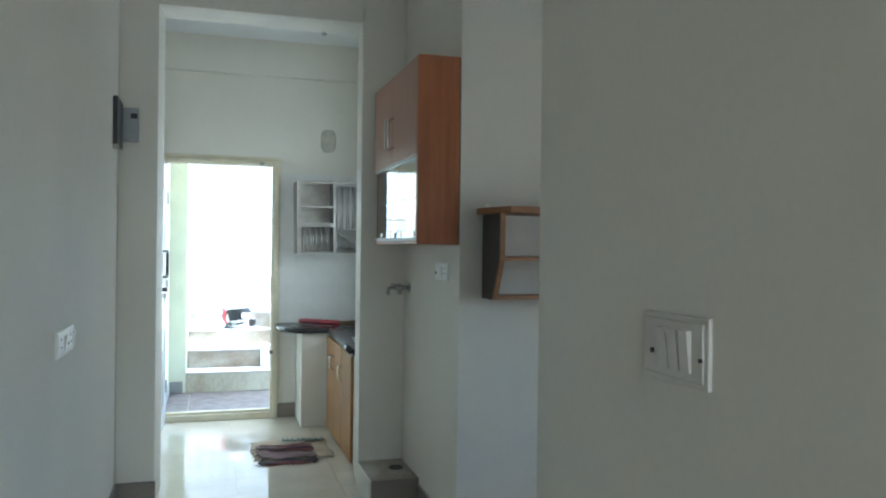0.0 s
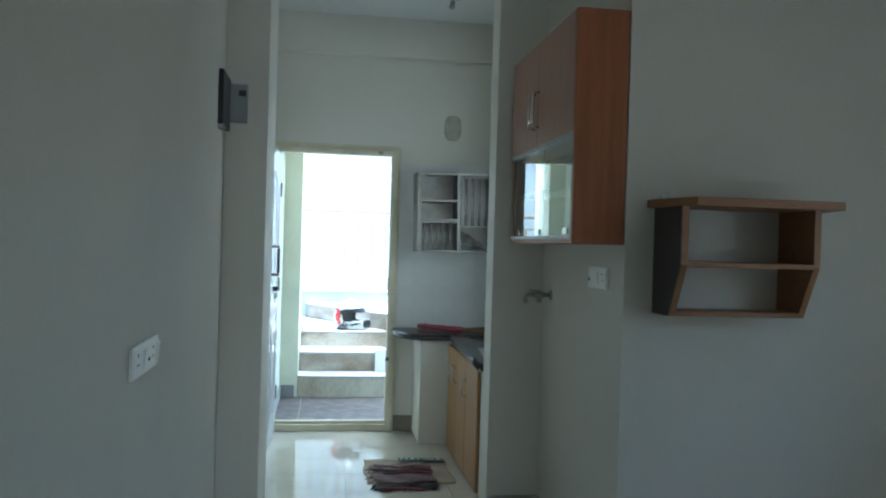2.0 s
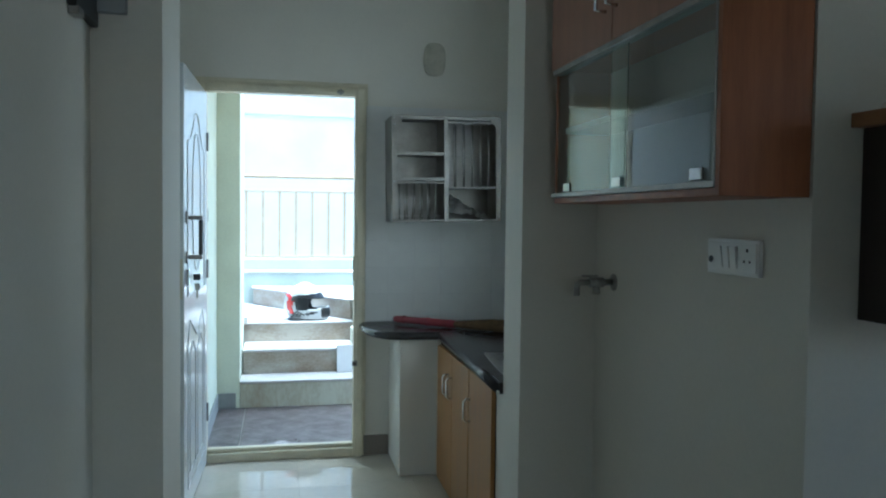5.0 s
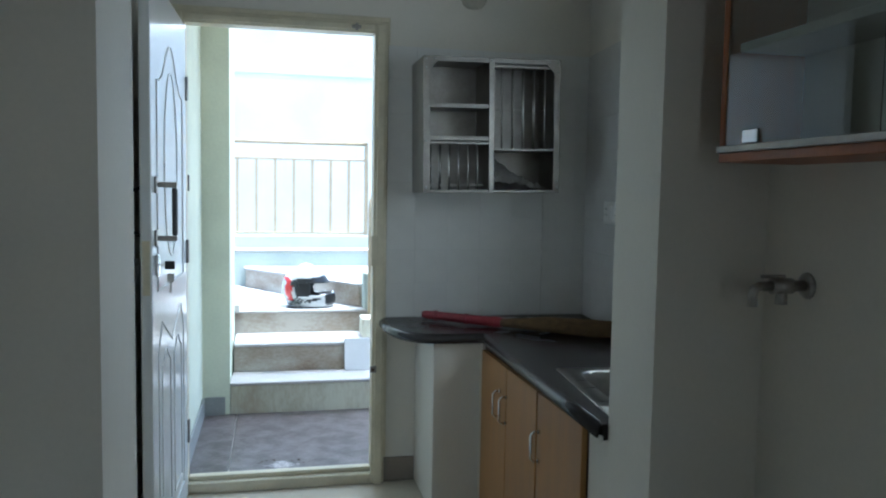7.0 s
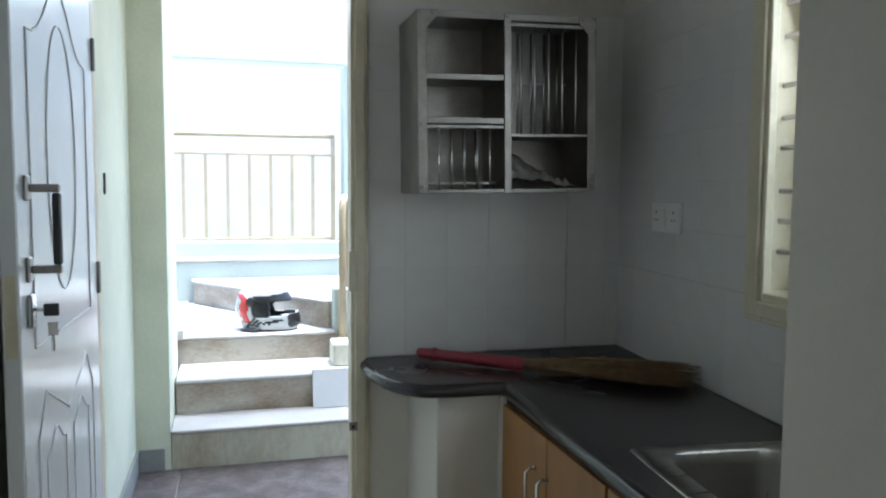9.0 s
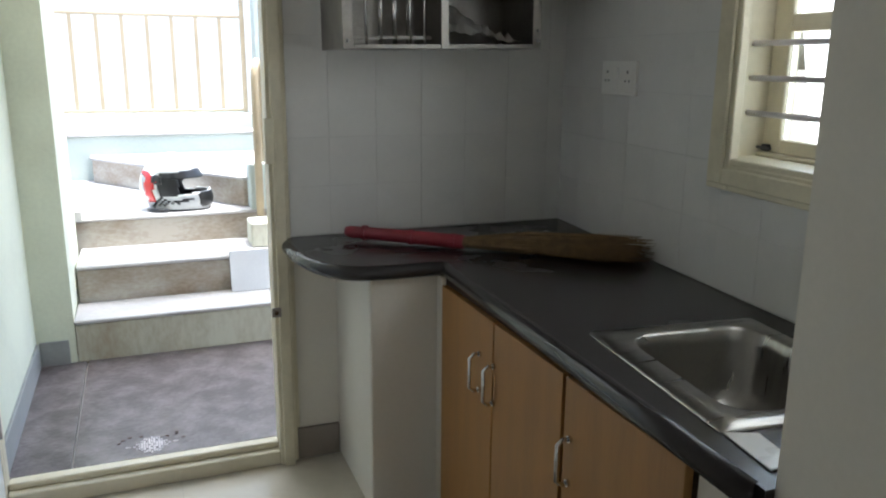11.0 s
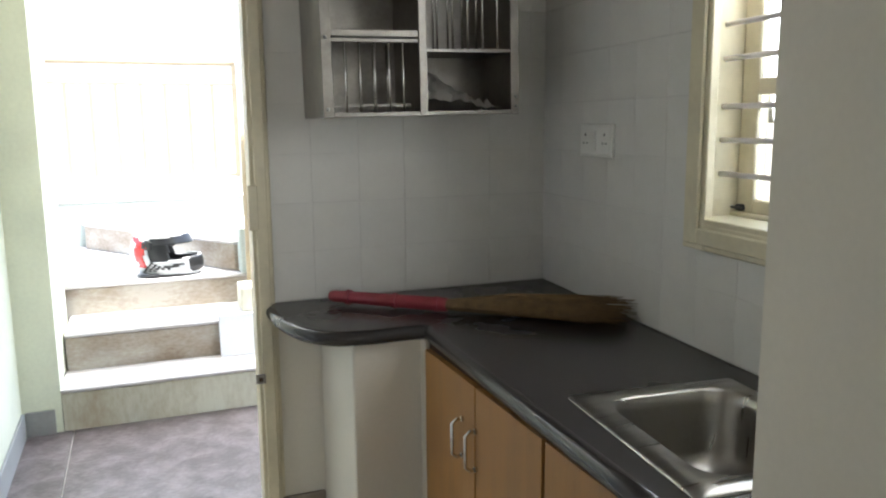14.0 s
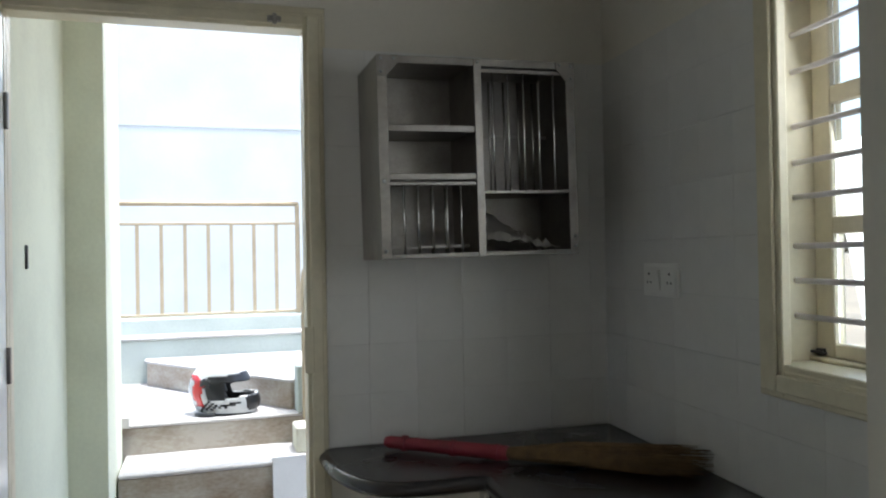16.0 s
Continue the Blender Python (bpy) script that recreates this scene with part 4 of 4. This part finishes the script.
part("main_fold", cloth(rag_edge(0.57, 0.94, 5.10, 5.43, 1), 30, 26, 0.016, 0.020, 5.0), RAGG, rag, smooth=True)
part("red_fold", cloth(rag_edge(0.72, 0.93, 5.335, 5.365, 2), 24, 5, 0.028, 0.008, 9.0), RAGR, rag, "faded red stripe", smooth=True)
part("red_fold", cloth(rag_edge(0.64, 0.93, 5.245, 5.265, 2.4), 24, 4, 0.029, 0.008, 9.5), RAGR, rag, "faded red stripe", smooth=True)
part("dark_fold", cloth(rag_edge(0.60, 0.94, 5.385, 5.425, 1.4), 26, 6, 0.024, 0.016, 21.0), RAGG, rag, "rolled hem", smooth=True)
part("dark_fold", cloth(rag_edge(0.58, 0.93, 5.29, 5.315, 1.2), 26, 5, 0.028, 0.009, 24.0), RAGD, rag, smooth=True)
part("front_fold", cloth(rag_edge(0.57, 0.94, 5.00, 5.09, 3), 26, 8, 0.006, 0.022, 12.0), RAGD, rag, "dark frayed fold", smooth=True)
part("red_fringe", cloth(rag_edge(0.62, 0.90, 4.985, 5.02, 4), 20, 4, 0.006, 0.016, 15.0), RAGR, rag, smooth=True)
rng = random.Random(3)
fr = bmesh.new()
for i in range(46):
    x = rng.choice([rng.uniform(0.57, 0.94), rng.uniform(0.55, 0.60)])
    y = 4.99 if x > 0.6 else rng.uniform(5.0, 5.4)
    dx, dy = (rng.uniform(-0.02, 0.02), -rng.uniform(0.01, 0.035)) if x > 0.6 else (-rng.uniform(0.01, 0.04), rng.uniform(-0.02, 0.02))
    bm_tube(fr, [(x, y, 0.016), (x + dx * 0.5, y + dy * 0.5, 0.008), (x + dx, y + dy, 0.003)], 0.0016, 4, caps=False)
tagged(part("frayed_threads", fr, RAGD, rag), kind="stuff")

# ---- chalk pattern on the porch ----
rang = thing("chalk_pattern", (0.32, 6.685, 0.0205), "pinkish white chalk lattice pattern on the slate porch", "floor drawing")
CHALK_ROWS = (10, 4, 7, 3, 5, 2, 3, 1)
for j in range(-7, 8):
    bm = bmesh.new()
    n = CHALK_ROWS[abs(j)]
    for i in range(-n, n + 1):
        if (i * i + 2 * j * j) % 7 != 1:
            x, y = 0.32 + 0.0083 * i, 6.685 + 0.0083 * j
            bm_box(bm, x - 0.0033, x + 0.0033, y - 0.0033, y + 0.0033, 0.0205, 0.0216)
    part("dot_row", bm, CHALK, rang)
rng = random.Random(12)
for i in range(9):
    x, y, a = 0.32 + rng.choice((-1, 1)) * rng.uniform(0.03, 0.11), 6.70 + rng.uniform(0.0, 0.07), rng.uniform(0, 3.1)
    o = [(x + 0.007 * math.cos(a + k), y + 0.004 * math.sin(a + k)) for k in (0, 1.3, 2.6, 3.9, 5.1)]
    solid("dry_petal", prism(o, 0.0206, 0.0226), EDGE, "dark dried flower petal on the slate porch", "petal", group="petals round the chalk pattern")

# ---- helmet ----
hm = pose(0.522, 8.45, 0.546, 0, 0, -8) @ Matrix.Scale(1.06, 4)
helmet = thing("motorcycle_helmet", hm, "white full-face motorcycle helmet with red and black graphics", "helmet")
# its outline by height: back, front, half width
H_Z = (0.0, 0.03, 0.06, 0.09, 0.12, 0.15, 0.18, 0.21, 0.24, 0.265, 0.282, 0.290)
H_BACK = (-0.125, -0.145, -0.160, -0.170, -0.174, -0.172, -0.165, -0.150, -0.124, -0.088, -0.050, -0.015)
H_FRONT = (0.165, 0.182, 0.186, 0.180, 0.165, 0.150, 0.138, 0.122, 0.096, 0.062, 0.026, -0.010)
H_SIDE = (0.098, 0.110, 0.118, 0.123, 0.126, 0.126, 0.122, 0.112, 0.094, 0.070, 0.040, 0.004)


def shell(r=1.0, cut=lambda p: True, nu=72, nv=46):
    """The helmet's outer skin, its face along +x; faces are kept where cut holds."""
    bm = bmesh.new()
    g = []
    for j in range(nv + 1):
        z = 0.290 * math.sin(math.pi / 2 * j / nv)
        back, front, side = (float(np.interp(z, H_Z, row)) for row in (H_BACK, H_FRONT, H_SIDE))
        mid, half = (back + front) / 2, (front - back) / 2
        g.append([bm.verts.new(((mid + half * math.cos(a)) * r, side * r * math.sin(a), 0.145 + (z - 0.145) * r)) for a in (math.tau * i / nu for i in range(nu))])
    for lo, hi in zip(g, g[1:]):
        for i in range(nu):
            k = (i + 1) % nu
            bm.faces.new((lo[i], lo[k], hi[k], hi[i]))
    kill = [f for f in bm.faces if not cut(f.calc_center_median())]
    bmesh.ops.delete(bm, geom=kill, context="FACES")
    for _ in range(2):
        bmesh.ops.smooth_vert(bm, verts=[v for v in bm.verts if not v.is_boundary], factor=0.5, use_axis_x=True, use_axis_y=True, use_axis_z=True)
    bmesh.ops.recalc_face_normals(bm, faces=bm.faces)
    bmesh.ops.solidify(bm, geom=bm.faces[:], thickness=0.005)
    return bm


def face_gap(p):
    """The eye port: a slanted opening that narrows towards the ears."""
    return p.x > -0.085 + 0.35 * abs(p.z - 0.145) and 0.082 + 0.14 * max(0.0, p.x - 0.02) < p.z < 0.195 + 0.12 * max(0.0, p.x + 0.02)


def near_side(p):
    return p.y < 0


hp = lambda name, bm, mat, lab="", smooth=True: part(name, bm, mat, helmet, lab, smooth, local=True)
hp("shell", shell(1.0, lambda p: not face_gap(p)), HWHITE, "glossy white shell")
hp("lining", shell(0.93, lambda p: p.z > 0.03 and (p.x < 0.03 or p.z < 0.085 or p.z > 0.2)), HBLACK, "dark padded lining")
hp("visor", shell(0.985, lambda p: -0.06 < p.x < 0.20 and 0.165 < p.z < 0.215), HBLACK, "raised dark visor")
hp("pivot_plate", shell(1.012, lambda p: near_side(p) and (p.x + 0.075) ** 2 + (p.z - 0.165) ** 2 < 0.026 ** 2), HBLACK, "black visor pivot plate")
hp("red_graphic", shell(1.010, lambda p: near_side(p) and 0.05 < p.z < 0.205 and abs(p.x + 0.118 + 0.25 * abs(p.z - 0.12) * math.sin(p.z * 70)) < 0.028 - 0.10 * abs(p.z - 0.14)), HRED, "red flame graphic")
for k in range(5):
    x = -0.085 + 0.026 * k
    hp("black_graphic", shell(1.009, lambda p: near_side(p) and abs(p.x - x - 0.9 * (p.z - 0.045)) < 0.0075 and 0.022 + 0.004 * k < p.z < 0.075 - 0.006 * k), HBLACK, "black slash graphic")
hp("chin_stripe", shell(1.009, lambda p: near_side(p) and 0.0 < p.x < 0.10 and abs(p.z - 0.058 - 0.06 * (p.x - 0.05)) < 0.006), HBLACK, "black stripe on the chin bar")
hp("chin_vent", shell(1.012, lambda p: p.x > 0.118 + 0.35 * abs(p.z - 0.06) and 0.018 < p.z < 0.098), HBLACK, "black chin vent")
hp("top_vent", shell(1.018, lambda p: abs(p.y) < 0.045 and -0.05 < p.x < 0.03 and p.z > 0.27), GREYP, "grey top vent")
hp("neck_trim", tube([(0.018 + 0.140 * math.cos(a), 0.096 * math.sin(a), 0.005) for a in (math.tau * k / 32 for k in range(33))], 0.008, 8), HBLACK)
hp("chin_strap", tube([(-0.125, -0.075, 0.008), (-0.105, -0.105, 0.010), (-0.06, -0.118, 0.008), (-0.03, -0.11, 0.008)], 0.011, 8), HBLACK, "black strap hanging out at the base")

# ---- floor, porch and wall tiles ----


def tile_mesh(name, w, d, t, mat, bevel=0.0015):
    bm = boxes((-w / 2, w / 2, -d / 2, d / 2, 0, t))
    top_edges = [e for e in bm.edges if all(v.co.z > t * 0.5 for v in e.verts)]
    bmesh.ops.bevel(bm, geom=top_edges, offset=bevel, segments=1, affect="EDGES")
    me = finish(bm, name)
    me.materials.append(mat)
    return me


def lay(parent, name, x0, x1, y0, y1, ox, oy, s, gap, mat, z, t, m=Matrix.Identity(4), hole=None, sy=None, half=None):
    """Lay tiles over a rectangle, cut at its edges and at a hole, in the plane of m; half is the gap of every other joint."""
    sy = sy or s
    made = {}
    for i in range(math.floor((x0 - ox) / s), math.ceil((x1 - ox) / s)):
        for j in range(math.floor((y0 - oy) / sy), math.ceil((y1 - oy) / sy)):
            g = [(half or gap) if k % 2 else gap for k in (i, i + 1, j, j + 1)]
            a, b = max(x0, ox + i * s + g[0] / 2), min(x1, ox + (i + 1) * s - g[1] / 2)
            c0, c1 = max(y0, oy + j * sy + g[2] / 2), min(y1, oy + (j + 1) * sy - g[3] / 2)
            pieces = [(a, b, c0, c1)]
            if hole and a < hole[1] and b > hole[0] and c0 < hole[3] and c1 > hole[2]:
                pieces = [(a, min(b, hole[0]), c0, c1), (max(a, hole[1]), b, c0, c1), (max(a, hole[0]), min(b, hole[1]), c0, min(c1, hole[2])), (max(a, hole[0]), min(b, hole[1]), max(c0, hole[3]), c1)]
            for a, b, c0, c1 in pieces:
                if b - a < 0.012 or c1 - c0 < 0.012:
                    continue
                key = (round(b - a, 3), round(c1 - c0, 3))
                if key not in made:
                    made[key] = tile_mesh(name, b - a, c1 - c0, t, mat, 0.0004)
                ob = new(name, made[key])
                ob.parent = parent
                ob.matrix_parent_inverse = parent.matrix_basis.inverted()
                ob.matrix_basis = m @ Matrix.Translation(((a + b) / 2, (c0 + c1) / 2, z))


lay(floor, "floor_tile", -0.25, 1.757, 4.43, 6.45, 0.405, 5.94, 0.60, 0.0013, FLOOR, -0.004, 0.004)
lay(floor, "floor_tile", -0.25, 3.0, 1.38, 4.43, 0.405, 5.94, 0.60, 0.0013, FLOOR, -0.004, 0.004)
lay(floor, "floor_tile", -2.6, 3.2, -3.5, 1.38, 0.405, 5.94, 0.60, 0.0013, FLOOR, -0.004, 0.004)
lay(porch, "slate_tile", -0.118, 1.9, 6.602, 7.63, 0.068, 6.50, 0.91, 0.006, SLATE, 0.008, 0.0125, sy=1.3)
back = solid("wall_tiles_back", boxes((0.793, 1.778, 6.4485, 6.4498, 0.785, 2.04)), WGROUT, "white square glazed tiles behind the worktop", "wall tiles", "structure")
# plane of the back wall: u along x, v up, out towards the room
UP_BACK = Matrix(((1, 0, 0, 0), (0, 0, -1, 6.4485), (0, 1, 0, 0), (0, 0, 0, 1)))
lay(back, "wall_tile", 0.793, 1.774, 0.787, 2.04, 0.926, 0.790, 0.157, 0.0008, WTILE, 0, 0.003, UP_BACK, half=0.0003)
side_tiles = solid("wall_tiles_side", boxes((1.7555, 1.7568, 5.55, 6.449, 0.785, 2.04), (1.7555, 1.7568, 4.70, 5.55, 0.785, 1.03)), WGROUT, "white square glazed tiles round the kitchen window", "wall tiles", "structure")
# plane of the right wall: u along -y from the corner, v up, out towards -x
UP_SIDE = Matrix(((0, 0, -1, 1.7555), (-1, 0, 0, 6.4455), (0, 1, 0, 0), (0, 0, 0, 1)))
lay(side_tiles, "wall_tile", 0.0, 1.745, 0.787, 2.04, 0.145, 0.790, 0.157, 0.0008, WTILE, 0, 0.003, UP_SIDE, hole=(0.892, 2.0, 1.045, 2.2), half=0.0003)
side_tiles.matrix_basis = SKEW
